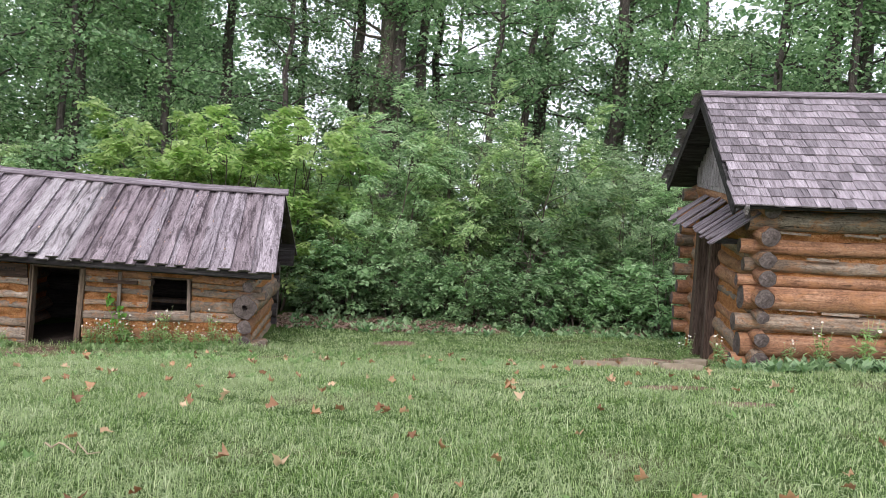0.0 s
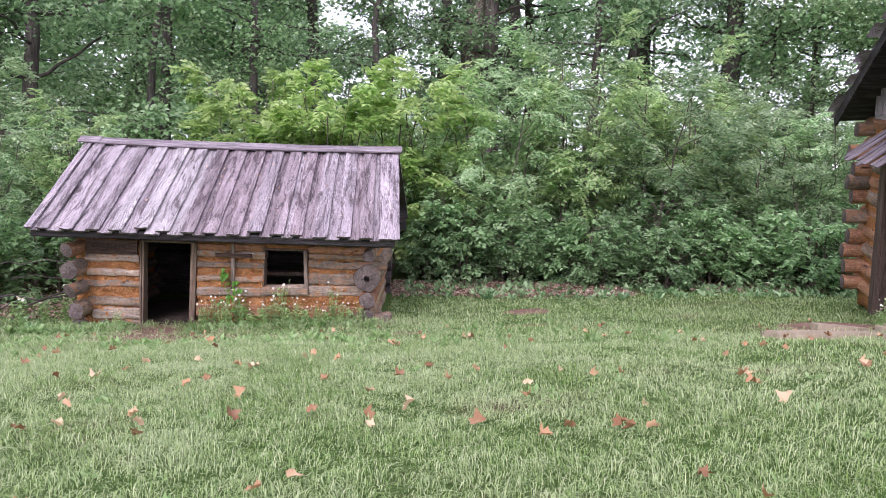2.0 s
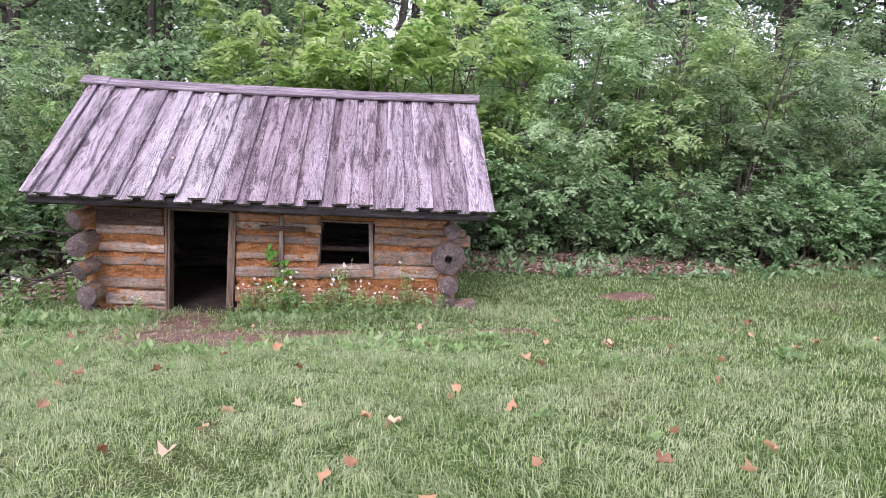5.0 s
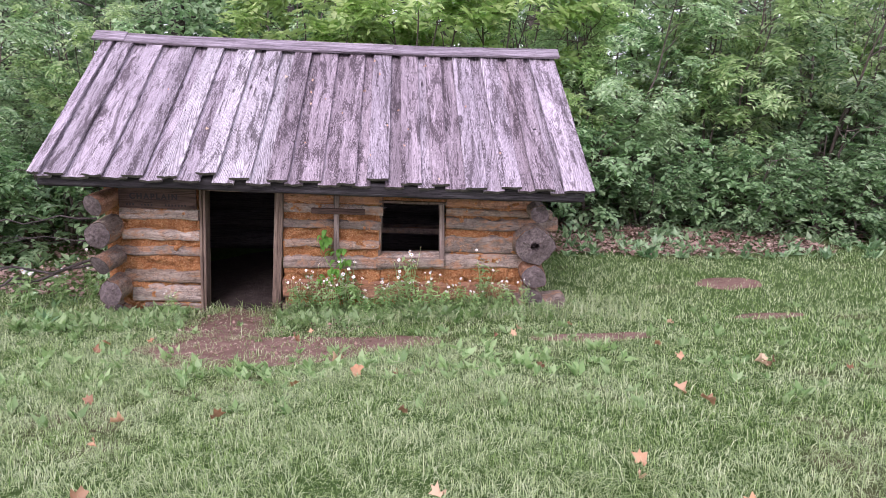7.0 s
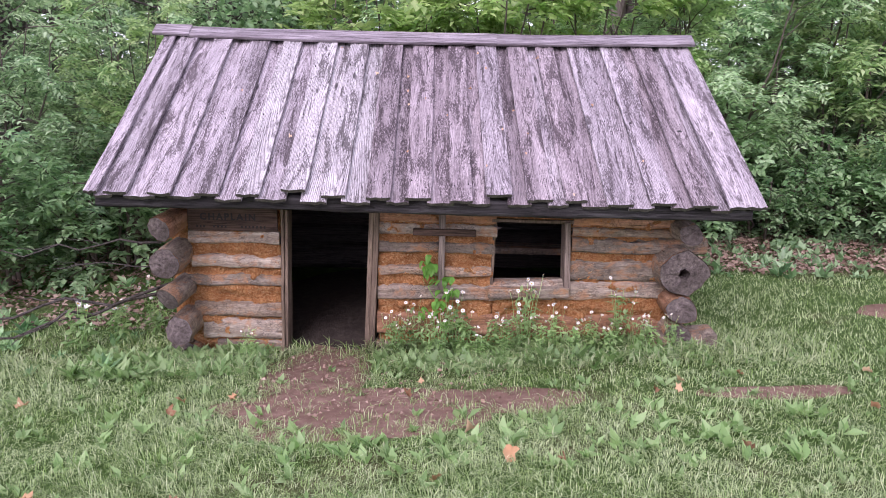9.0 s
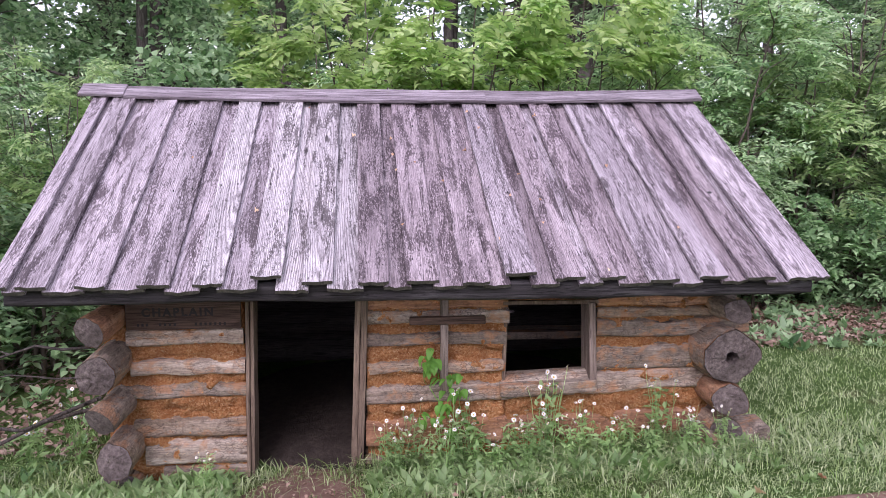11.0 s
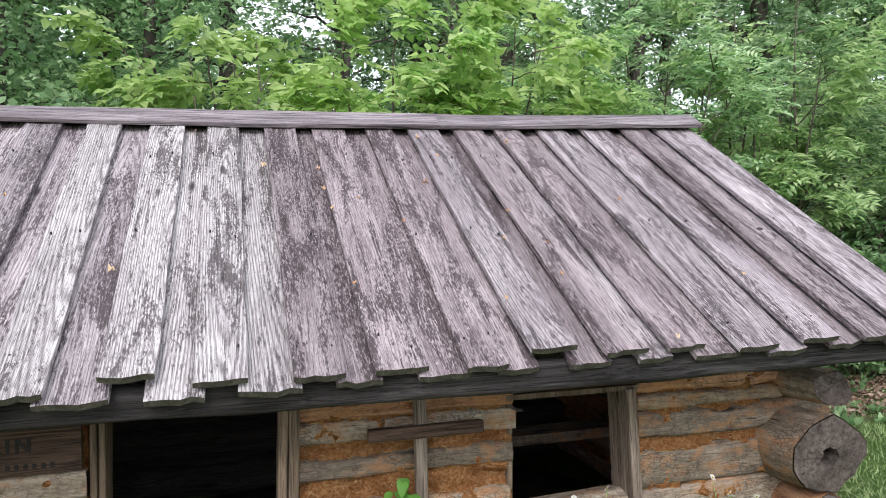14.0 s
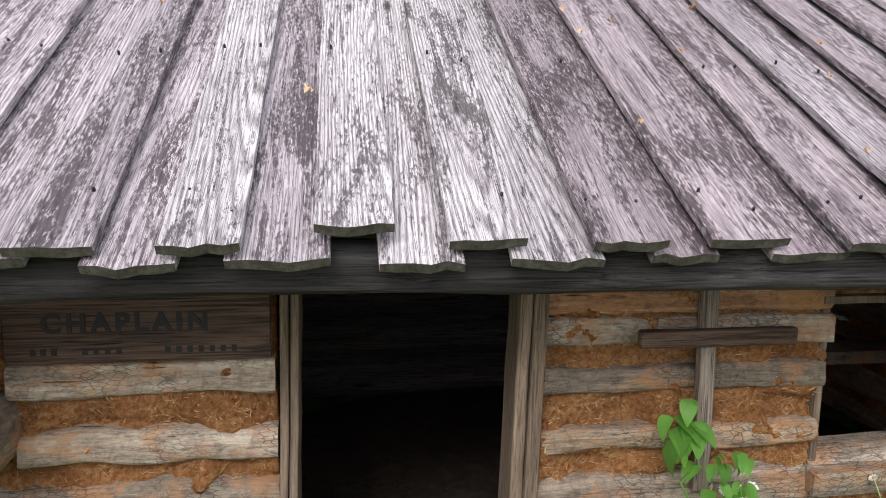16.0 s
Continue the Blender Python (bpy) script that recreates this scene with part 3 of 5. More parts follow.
# straw sticking out of the clay
straw_rng = random.Random(3)
straw_v, straw_f = [], []
for x0, x1, z0, z1, sd in ((-0.74, -0.02, 0.0, 1.0, 1), (0.80, 1.70, 0.0, 1.15, 5), (1.73, 2.32, 0.0, 0.5, 9), (2.35, 3.05, 0.0, 1.15, 13)):
    for k in range(int(1500 * (x1 - x0) * (z1 - z0))):
        x, z = straw_rng.uniform(x0, x1), straw_rng.uniform(z0, z1)
        y = 0.014 + lump(x, z, sd, 0.050) - 0.003
        a, ln, w, tip = straw_rng.uniform(-0.9, 0.9) + (math.pi / 2 if straw_rng.random() < 0.25 else 0), straw_rng.uniform(0.012, 0.04), straw_rng.uniform(0.0006, 0.0013), straw_rng.uniform(0.0, 0.006)
        c, s_ = math.cos(a), math.sin(a)
        n = len(straw_v)
        straw_v += [(x - s_ * w, y, z + c * w), (x + s_ * w, y, z - c * w), (x + c * ln, y - tip, z + s_ * ln), (x + c * ln * 0.5, y - tip * 0.5 - w, z + s_ * ln * 0.5)]
        straw_f += [(n, n + 1, n + 3), (n + 1, n + 2, n + 3), (n, n + 3, n + 2)]
tagged(part("straw", cloud_mesh("straw", np.array(straw_v), [np.array(straw_f)], M_STRAW_GOLD), None, hut, "golden straw in the clay"), kind="stuff")
part("chinking", box_bm(1.72, 2.34, 0.02, 0.15, 1.12, 1.2), M_CLAY, hut)


def side_log(x, y0, y1, z, r, mat, hole=False, squash=1.0, taper=1.0, yaw=0.0, roll=0.0, cut=(0.0, 0.0)):
    log_count[0] += 1
    bm = log_bm(y1 - y0, r, 5.3 * log_count[0], taper=taper, bend=0.02, squash=squash, rings=26, segs=20, hole=hole, cut=cut)
    part("log", bm, [mat, M_END], hut, "hollow log with a rotted heart" if hole else "", pose(x, y0, z, roll, 0, 90 + yaw), True)


for x, z, r, y0, mt, sq, ct in ((-0.83, 1.075, 0.096, -0.37, M_LOG_RED, 1.05, (0.25, -0.35)), (-0.82, 0.79, 0.112, -0.33, M_LOG_GREY, 1.08, (-0.15, -0.1)), (-0.80, 0.515, 0.098, -0.36, M_LOG_GREY, 0.95, (0.5, -0.6)),
                              (-0.77, 0.225, 0.115, -0.29, M_LOG, 1.0, (0.2, 0.25)), (-0.80, -0.05, 0.13, -0.1, M_LOG, 1.0, (0, 0))):
    side_log(x, y0, 2.95, z, r, mt, taper=1.0, squash=sq, cut=ct)
for z, r, y0, mt, hl in ((1.105, 0.085, -0.27, M_LOG_GREY, False), (0.80, 0.18, -0.27, M_LOG_GREY, True), (0.50, 0.115, -0.27, M_LOG_RED, False), (0.275, 0.10, -0.24, M_LOG, False), (0.05, 0.12, -0.15, M_LOG, False)):
    side_log(3.18, y0, 2.95, z, r, mt, hole=hl, cut=(0.1, -0.15) if hl else (0.3, 0.2), squash=1.0 if hl else 0.92)
for x0, sd in ((-0.90, 31), (3.12, 37)):
    bm = chink_bm(0.06, 2.7, -0.1, 1.45, 0.0, 0.13, sd, 0.09)
    part("chinking", bm, M_CLAY, hut, m=pose(x0 + 0.13, 0, 0, 0, 0, 90))
# back wall, in log colours darkened for the shade indoors
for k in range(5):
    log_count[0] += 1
    part("log", log_bm(4.3, 0.135, k * 7.7, rings=20), [M_SHADED_LOG, M_END], hut, m=pose(-0.95, DEPTH, 0.06 + 0.265 * k), smooth=True)
part("chinking", box_bm(-0.75, 3.15, DEPTH - 0.05, DEPTH + 0.07, -0.1, 1.25), M_SHADED_LOG, hut)

# door frame, window frame, eave beam
door_frame = part("door_frame", box_bm(-0.012, 0.803, 0.02, 0.14, 1.165, 1.21, 0.003, 3), M_FRAME, hut, "rough plank door frame around an open doorway")
for x0, x1, y0, sd, lean in ((-0.014, 0.010, -0.030, 2, 1.3), (0.012, 0.038, -0.015, 4, 1.3), (0.668, 0.708, -0.025, 6, 2.1), (0.710, 0.752, -0.04, 8, 2.1)):
    bm = box_bm(-(x1 - x0) / 2, (x1 - x0) / 2, 0, 0.16, 0, 1.26, 0.004, 8, sd, 0.003)
    part("jamb", bm, M_FRAME, door_frame, m=pose((x0 + x1) / 2, y0, -0.08, 0, lean, 0))
window_frame = part("window_frame", box_bm(1.69, 2.34, -0.02, 0.15, 1.112, 1.135, 0.003, 3), M_FRAME, hut, "unglazed window opening framed in grey planks")
part("sill", box_bm(-0.335, 0.325, -0.07, 0.16, -0.085, 0.0, 0.004, 5, 3, 0.006), M_LOG_GREY, window_frame, "thick worn plank sill", pose(2.008, 0, 0.588, 8, -2.2, 0))
part("jamb", box_bm(-0.022, 0.026, -0.05, 0.15, 0, 0.56, 0.004, 5, 5, 0.003), M_CROSS, window_frame, m=pose(2.31, 0, 0.565, 0, -2.5, 0))
part("jamb", box_bm(-0.012, 0.012, 0.0, 0.15, 0, 0.58, 0.003, 5, 7, 0.003), M_FRAME, window_frame, m=pose(1.705, 0, 0.55, 0, 1.0, 0))
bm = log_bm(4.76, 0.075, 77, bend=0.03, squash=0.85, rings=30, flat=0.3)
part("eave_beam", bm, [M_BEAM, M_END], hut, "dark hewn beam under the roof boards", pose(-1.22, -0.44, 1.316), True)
# no beams: dark boxes added to close the gap from wall top to roof
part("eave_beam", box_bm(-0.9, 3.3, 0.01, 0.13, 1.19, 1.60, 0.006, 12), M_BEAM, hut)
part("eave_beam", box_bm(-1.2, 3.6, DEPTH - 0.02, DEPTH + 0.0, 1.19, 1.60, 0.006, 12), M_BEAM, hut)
part("inner_board", box_bm(1.2, 3.1, 0.95, 1.15, 0.60, 0.66, 0.004, 6), M_LOG_GREY, hut, "rough plank bench inside the dark hut")

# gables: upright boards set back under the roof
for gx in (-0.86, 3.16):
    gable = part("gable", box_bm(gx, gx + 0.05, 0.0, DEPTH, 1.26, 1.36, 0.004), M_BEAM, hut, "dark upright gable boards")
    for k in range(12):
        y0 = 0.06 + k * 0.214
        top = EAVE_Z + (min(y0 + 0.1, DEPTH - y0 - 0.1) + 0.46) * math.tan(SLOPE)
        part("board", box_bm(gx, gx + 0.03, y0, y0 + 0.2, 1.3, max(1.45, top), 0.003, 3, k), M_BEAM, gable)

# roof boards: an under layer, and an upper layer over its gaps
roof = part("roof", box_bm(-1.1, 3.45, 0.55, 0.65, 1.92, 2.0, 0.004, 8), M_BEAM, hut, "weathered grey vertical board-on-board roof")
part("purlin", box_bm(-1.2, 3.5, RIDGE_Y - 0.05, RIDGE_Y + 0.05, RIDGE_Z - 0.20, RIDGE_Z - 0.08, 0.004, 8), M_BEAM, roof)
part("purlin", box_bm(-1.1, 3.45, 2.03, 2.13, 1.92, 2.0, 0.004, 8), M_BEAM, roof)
UPPER = [(-1.285, -1.19), (-1.138, -0.977), (-0.827, -0.664), (-0.50, -0.323), (-0.198, -0.031), (0.116, 0.292), (0.41, 0.58), (0.718, 0.892), (0.985, 1.173), (1.30, 1.46),
         (1.55, 1.735), (1.835, 2.015), (2.092, 2.25), (2.385, 2.57), (2.685, 2.865), (2.965, 3.146), (3.217, 3.40)]
SIDE_TONE = {0: M_BOARD_GREY, 1: M_BOARD_GREY, 4: M_BOARD_PALE, 5: M_BOARD_PALE, 6: M_BOARD_PALE, 7: M_BOARD_DARK, 8: M_BOARD_DARK, 9: M_BOARD_DARK, 11: M_BOARD_DARK, 12: M_BOARD_DARK, 15: M_BOARD_DARK}


def board_mesh(width, length, seed, curl):
    """A sawn board along local y, a little cupped and curled at its lower end, with worn edges."""
    nx, ny, th = 5, 24, 0.026
    bm = bmesh.new()
    top, low = [], []
    for j in range(ny + 1):
        v = j / ny
        rt, rl = [], []
        for i in range(nx + 1):
            u = i / nx - 0.5
            w = width * (1 + 0.03 * n3(v * 6, seed, 2)) + 0.006 * n3(v * 25, seed, 4)
            x = u * w + 0.004 * n3(v * 5, seed, 9)
            z = 0.010 * (abs(u) * 2) ** 2 * (0.8 + n3(seed, 1, 1)) + curl * max(0, 1 - v * 4) ** 2 + 0.004 * n3(u * 5, v * 14, seed)
            y = v * length + (0.012 * n3(u * 4, seed, 0) if j in (0, ny) else 0)
            edge = 0.004 if i in (0, nx) else 0
            rt.append(bm.verts.new((x, y, z + th - edge)))
            rl.append(bm.verts.new((x, y, z)))
        top.append(rt)
        low.append(rl)
    for j in range(ny):
        for i in range(nx):
            bm.faces.new((top[j][i], top[j][i + 1], top[j + 1][i + 1], top[j + 1][i]))
            # the underside takes the same dark material as the cut ends
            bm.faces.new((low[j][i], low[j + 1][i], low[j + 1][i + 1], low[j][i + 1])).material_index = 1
        bm.faces.new((top[j][0], top[j + 1][0], low[j + 1][0], low[j][0]))
        bm.faces.new((top[j][nx], low[j][nx], low[j + 1][nx], top[j + 1][nx]))
    for j in (0, ny):
        for i in range(nx):
            q = (top[j][i], low[j][i], low[j][i + 1], top[j][i + 1])
            bm.faces.new(q if j == 0 else q[::-1]).material_index = 1
    bmesh.ops.recalc_face_normals(bm, faces=bm.faces[:])
    return bm


def eave_x(rx):
    return rx + 0.02 + 0.035 * max(0.0, rx - 0.5)


def roof_board(x0, x1, lift, mat, seed, front=True, extra=0.0, curl=0.01):
    xr, xe = (x0 + x1) / 2, eave_x((x0 + x1) / 2)
    sag = 0.04 * math.sin(math.pi * min(1, max(0, (xr + 1.3) / 4.8)))
    extra -= 0.03
    length = RUN + 0.02 + extra
    a = -math.degrees(math.atan2(xr - xe, RUN))
    base = pose(xe, EAVE_Y, EAVE_Z - sag * 0.1) if front else pose(xe, 2 * RIDGE_Y - EAVE_Y, EAVE_Z) @ pose(0, 0, 0, 0, 0, 180)
    m = base @ pose(0, 0, 0, math.degrees(SLOPE), 0, 0) @ pose(0, -extra, lift, -0.9 * sag / 0.05, 0, a if front else -a)
    part("roof_board", board_mesh(x1 - x0, length, seed, curl), [mat, M_BOARD_END_UNDER], roof, m=m, smooth=False)


rng = random.Random(5)
for k, (x0, x1) in enumerate(UPPER):
    tone = SIDE_TONE.get(k, M_BOARD_GREY)
    high = {5: 0.03, 10: 0.03}.get(k, 0.0)
    roof_board(x0, x1, 0.033 + rng.uniform(0, 0.008), tone, k * 3.3, True, -high + rng.uniform(-0.012, 0.02), 0.006 + high * 0.5)
    roof_board(x0, x1, 0.028, M_BOARD_GREY, k * 3.3 + 50, False)
for k in range(len(UPPER)):
    x0 = UPPER[k][1] - 0.035
    x1 = UPPER[k + 1][0] + 0.035 if k + 1 < len(UPPER) else 3.49
    tone = M_BOARD_DARK if 7 <= k <= 10 or k in (12, 14) else M_BOARD_PALE if k in (5, 6) else M_BOARD_GREY
    roof_board(x0, x1, 0.0 if k + 1 < len(UPPER) else 0.03, tone, k * 4.1 + 100, True, rng.uniform(-0.005, 0.018), 0.0)
    roof_board(x0, x1, 0.0, M_BOARD_GREY, k * 4.1 + 150, False)
nail_bm = bmesh.new()
bmesh.ops.create_cone(nail_bm, cap_ends=True, segments=6, radius1=0.0042, radius2=0.0036, depth=0.012)
NAIL = to_mesh(nail_bm, "nail", M_PAINT_BLACK)


def roof_point(rx, up, lift):
    x = eave_x(rx) + (rx - eave_x(rx)) * up / RUN
    return pose(x, EAVE_Y, EAVE_Z) @ pose(0, 0, 0, math.degrees(SLOPE), 0, 0) @ pose(0, up, lift)


for k, (x0, x1) in enumerate(UPPER):
    for up in (0.18, 0.95, 1.72):
        for side in (0.2, 0.8):
            if rng.random() < 0.75:
                part("nail", NAIL, None, roof, m=roof_point(x0 + (x1 - x0) * side + rng.uniform(-0.01, 0.01), up + rng.uniform(-0.05, 0.05), 0.064))
# knot hole: a black disc paints the shade inside, nothing is cut
hole_bm = bmesh.new()
bmesh.ops.create_circle(hole_bm, cap_ends=True, segments=10, radius=0.02)
for v in hole_bm.verts:
    v.co.y *= 0.7
part("knot_hole", hole_bm, M_PAINT_BLACK, roof, "small knot hole, its dark inside drawn as a flat black disc", roof_point(3.09, 0.885, 0.066))
# ridge boards, two lengths on the front side
for x0, x1, sd, dz in ((-1.395, -1.06, 1, 0.012), (-1.07, 1.75, 2, 0.0), (1.745, 3.54, 3, -0.002)):
    bm = box_bm(x0, x1, -0.15, 0.012, 0.0, 0.028, 0.004, 18, sd, 0.004)
    for v in bm.verts:
        s = math.sin(math.pi * min(1, max(0, (v.co.x + 1.3) / 4.9)))
        v.co.z -= 0.035 * s - 0.012 * (v.co.x - 1) / 2.4
    part("ridge_board", bm, M_BOARD_ALONG, roof, "grey ridge board", pose(0, RIDGE_Y - 0.005, RIDGE_Z + 0.088 + dz, math.degrees(SLOPE), 0, 0))
part("ridge_board", box_bm(-1.38, 3.53, 0, 0.14, 0, 0.028, 0.004, 18, 8, 0.004), M_BOARD_ALONG, roof, "", pose(0, RIDGE_Y - 0.01, RIDGE_Z + 0.075, -math.degrees(SLOPE), 0, 0))

# name board left of the door
sign = part("name_board", box_bm(-0.725, -0.012, -0.045, -0.018, 0.995, 1.185, 0.002, 6, 1, 0.003), M_SIGN, hut, "dark stained plank painted with faded black lettering")
txt = bpy.data.curves.new("lettering", "FONT")
txt.body, txt.size, txt.align_x, txt.extrude, txt.offset, txt.space_character = "CHAPLAIN", 0.074, "CENTER", 0.0012, 0.0028, 1.34
txt.materials.append(M_PAINT_BLACK)
part_txt = new("lettering", txt)
part_txt.parent = sign
part_txt.matrix_basis = pose(-0.402, -0.0475, 1.084, 90, 0, 0)
tagged(part_txt, "faded black painted capitals")
for x0 in (-0.655, -0.628, -0.60, -0.52, -0.49, -0.46, -0.43, -0.30, -0.27, -0.24, -0.21, -0.18, -0.15, -0.12):
    part("lettering", box_bm(x0, x0 + 0.014, -0.0478, -0.045, 1.020, 1.038), M_PAINT_BLACK, sign)

cross = thing("wooden_cross", "rough grey wooden cross fixed to the log wall", "cross", pose(1.30, -0.045, 0.0))
part("upright", box_bm(-0.030, 0.022, -0.012, 0.02, 0.53, 1.175, 0.005, 10, 3, 0.004), M_CROSS, cross)
part("crossbar", box_bm(-0.235, 0.265, -0.042, -0.012, 1.002, 1.056, 0.004, 10, 6, 0.005), M_SIGN, cross, "dark brown crossbar")

# blocks of split log at the hut's right corner, in grey log wood
stone = thing("foundation_stone", "rough grey split log block at the hut corner", "stone", pose(3.37, -0.12, gz(3.37, -0.12) - 0.03))
part("rock", box_bm(-0.15, 0.14, -0.13, 0.13, -0.05, 0.15, 0.05, 3, 4, 0.03), M_LOG_GREY, stone)
log_block2 = copy_thing(stone, pose(3.08, -0.16, gz(3.08, -0.16) - 0.03, 0, 20, 35))

# ---- the taller log cabin with a shingle roof ----
cabin = thing("log_cabin", "small log cabin with a weathered wood-shingle roof", "log cabin", pose(9.825, -2.63, 0.873, 5.69, -2.77, -13.33))
CL, CW = 4.2, 3.59   # length along x, width along y
cab_n = [0]


def cabin_log(x, y, z, length, r, turn, mat, squash=1.0):
    cab_n[0] += 1
    bm = log_bm(length, r, 200 + 4.7 * cab_n[0], bend=0.03, squash=squash, rings=max(10, int(length / 0.22)), segs=14)
    part("log", bm, [mat, M_END], cabin, "", pose(x, y, z, 0, 0, turn), True)


tones = [M_LOG_RED, M_LOG_RED, M_LOG, M_LOG_RED, M_LOG_RED, M_LOG, M_LOG_RED, M_LOG_GREY]
SIDE_Z = ((-0.08, 0.09), (0.11, 0.36), (0.44, 0.63), (0.72, 0.97), (1.0, 1.12), (1.18, 1.32), (1.43, 1.58), (1.74, 1.95))
for k, (z0, z1) in enumerate(SIDE_Z):
    r = (z1 - z0) / 2 * 1.28
    jut = -0.22 if k % 2 == 0 else -0.15
    cabin_log(jut, 0.06, (z0 + z1) / 2, CL + 0.4, r, 0, tones[k])
    cabin_log(jut - 0.08, CW, (z0 + z1) / 2 + 0.05, CL + 0.4, 0.11, 0, tones[(k + 3) % 8])
FRONT_Z = ((-0.46, 0.12), (-0.18, 0.12), (0.10, 0.125), (0.37, 0.095), (0.66, 0.075), (0.89, 0.125), (1.13, 0.11), (1.36, 0.105), (1.65, 0.12), (1.98, 0.10))
for k, (z, r) in enumerate(FRONT_Z):
    if z > 1.5:
        cabin_log(0.06, -0.24, z, CW + 0.5, r, 90, tones[(k + 3) % 8])
    else:
        cabin_log(0.06, -0.24, z, 2.0, r, 90, tones[(k + 3) % 8])
        cabin_log(0.06, 2.72, z, 1.12, r, 90, tones[k % 8])
    cabin_log(CL, -0.2, z, CW + 0.4, r, 90, tones[k % 8])
for z in (-0.45, -0.18):   # the far wall stands lower on the slope
    cabin_log(-0.26, CW, z, CL + 0.4, 0.11, 0, M_LOG_RED)
# clay infill: side walls and front wall
part("chinking", chink_bm(0.0, CL, -0.15, 2.0, 0.05, 0.12, 41, 0.07, 0.03), M_CLAY, cabin, "orange clay chinking with wooden splints", smooth=True)
part("chinking", box_bm(0.0, CL, CW - 0.04, CW + 0.06, -0.8, 2.0), M_CLAY, cabin)
part("chinking", box_bm(CL - 0.05, CL + 0.05, 0, CW, -0.8, 2.0), M_CLAY, cabin)
for y0, y1, z0, z1, sd in ((0.05, 1.74, -0.75, 2.05, 43), (2.70, CW, -0.75, 2.05, 47), (1.74, 2.70, 1.45, 2.05, 49)):
    part("chinking", chink_bm(-y1, -y0, z0, z1, 0.0, 0.12, sd, 0.06, 0.03), M_CLAY, cabin, m=pose(0.0, 0, 0, 0, 0, -90), smooth=True)
for k in range(12):   # splints wedged in the side wall's joints
    zz = (1.135, 1.37, 0.70, 1.68)[k % 4] + rng.uniform(-0.02, 0.02)
    x0 = rng.uniform(0.1, 3.2)
    part("splint", box_bm(0, rng.uniform(0.2, 0.5), 0, 0.02, 0, 0.03, 0.003), M_LOG_PALE, cabin, m=pose(x0, -0.035, zz, 0, rng.uniform(-4, 4), 0))
door = part("cabin_door", box_bm(0.05, 0.10, 1.86, 2.54, -0.6, 1.48, 0.003, 4), M_POST, cabin, "closed brown plank door")
for y0, y1 in ((1.73, 1.87), (2.53, 2.74)):
    part("jamb", box_bm(-0.15, 0.08, y0, y1, -0.72, 1.50, 0.006, 8, y0, 0.008), M_POST, door, "dark brown squared door post")
part("lintel", box_bm(-0.12, 0.08, 1.73, 2.74, 1.48, 1.60, 0.005, 4, 2, 0.006), M_POST, door)
# pent roof over the door
pent = part("pent_roof", box_bm(-0.50, 0.0, 0.2, 0.26, 1.50, 1.56, 0.004, 3), M_BEAM, cabin, "small lean-to roof of grey split boards above the door")
for k in range(26):
    y = -0.10 + k * 0.124
    bm = box_bm(-0.68 + rng.uniform(-0.05, 0.05), 0.02, y, y + 0.115, 0, 0.02, 0.010, 4, k, 0.003)
    part("board", bm, M_BOARD_ALONG, pent, m=pose(0, 0, 1.95 - 0.012 * (k % 2) + rng.uniform(-0.01, 0.01), 0, -36, rng.uniform(-2.5, 2.5)))
# roof frame and gable
CR_Z, CE_Z, CO = 3.459, 2.042, 0.403   # ridge and eave heights, overhang
crun = CW / 2 + CO
cslope = math.atan2(CR_Z - CE_Z, crun)
clen = math.hypot(crun, CR_Z - CE_Z)
X0, X1 = -0.419, CL + 0.4
gable = part("gable", box_bm(-0.03, 0.0, 0.1, CW - 0.1, 2.05, 2.12, 0.004, 4), M_BOARD_UP, cabin, "upright silver-grey gable boards")
for k in range(19):
    y0 = 0.16 + k * 0.173
    h = CE_Z + (min(y0 + 0.08, CW - y0 - 0.08) + CO) * math.tan(cslope) - 0.08
    part("board", box_bm(-0.05, -0.025, y0, y0 + 0.165, 2.14 - rng.uniform(0, 0.1), max(2.2, h), 0.004, 4, k, 0.002), M_BOARD_UP, gable)
part("gable_vent", box_bm(-0.07, -0.045, 1.45, 1.80, 2.30, 2.34, 0.003), M_BEAM, gable)
croof = part("roof", box_bm(X0, X1, CW / 2 - 0.05, CW / 2 + 0.05, CR_Z - 0.2, CR_Z - 0.08, 0.004, 6), M_BEAM, cabin, "weathered grey wood-shingle gable roof")
for sgn, oy in ((1, -CO), (-1, CW + CO)):
    m = pose(0, oy, CE_Z) @ (pose(0, 0, 0, math.degrees(cslope), 0, 0) if sgn > 0 else pose(0, 0, 0, -math.degrees(cslope), 0, 0))
    y0, y1 = (0, clen) if sgn > 0 else (-clen, 0)
    part("roof_deck", box_bm(X0 + 0.01, X1, y0, y1, -0.045, -0.012, 0.003, 8), M_BEAM, croof, m=m)
    part("barge_board", box_bm(X0 - 0.02, X0 + 0.01, y0, y1, -0.14, 0.0, 0.004, 10, 3), M_BEAM, croof, m=m)
part("ridge_board", box_bm(X0 - 0.03, X1, -0.13, 0.005, 0, 0.025, 0.003, 12, 4, 0.003), M_BOARD_ALONG, croof, "", pose(0, CW / 2, CR_Z + 0.055, math.degrees(cslope), 0, 0))
part("ridge_board", box_bm(X0 - 0.03, X1, 0, 0.13, 0, 0.025, 0.003, 12, 4, 0.003), M_BOARD_ALONG, croof, "", pose(0, CW / 2, CR_Z + 0.06, -math.degrees(cslope), 0, 0))
part("roof_brace", box_bm(-0.02, 0.02, -0.05, 0.5, -0.02, 0.10, 0.004), M_BOARD_PALE, croof, "pale flashing board at the eave end", pose(X0 + 0.12, -CO + 0.03, CE_Z - 0.06, math.degrees(cslope), 0, 0))


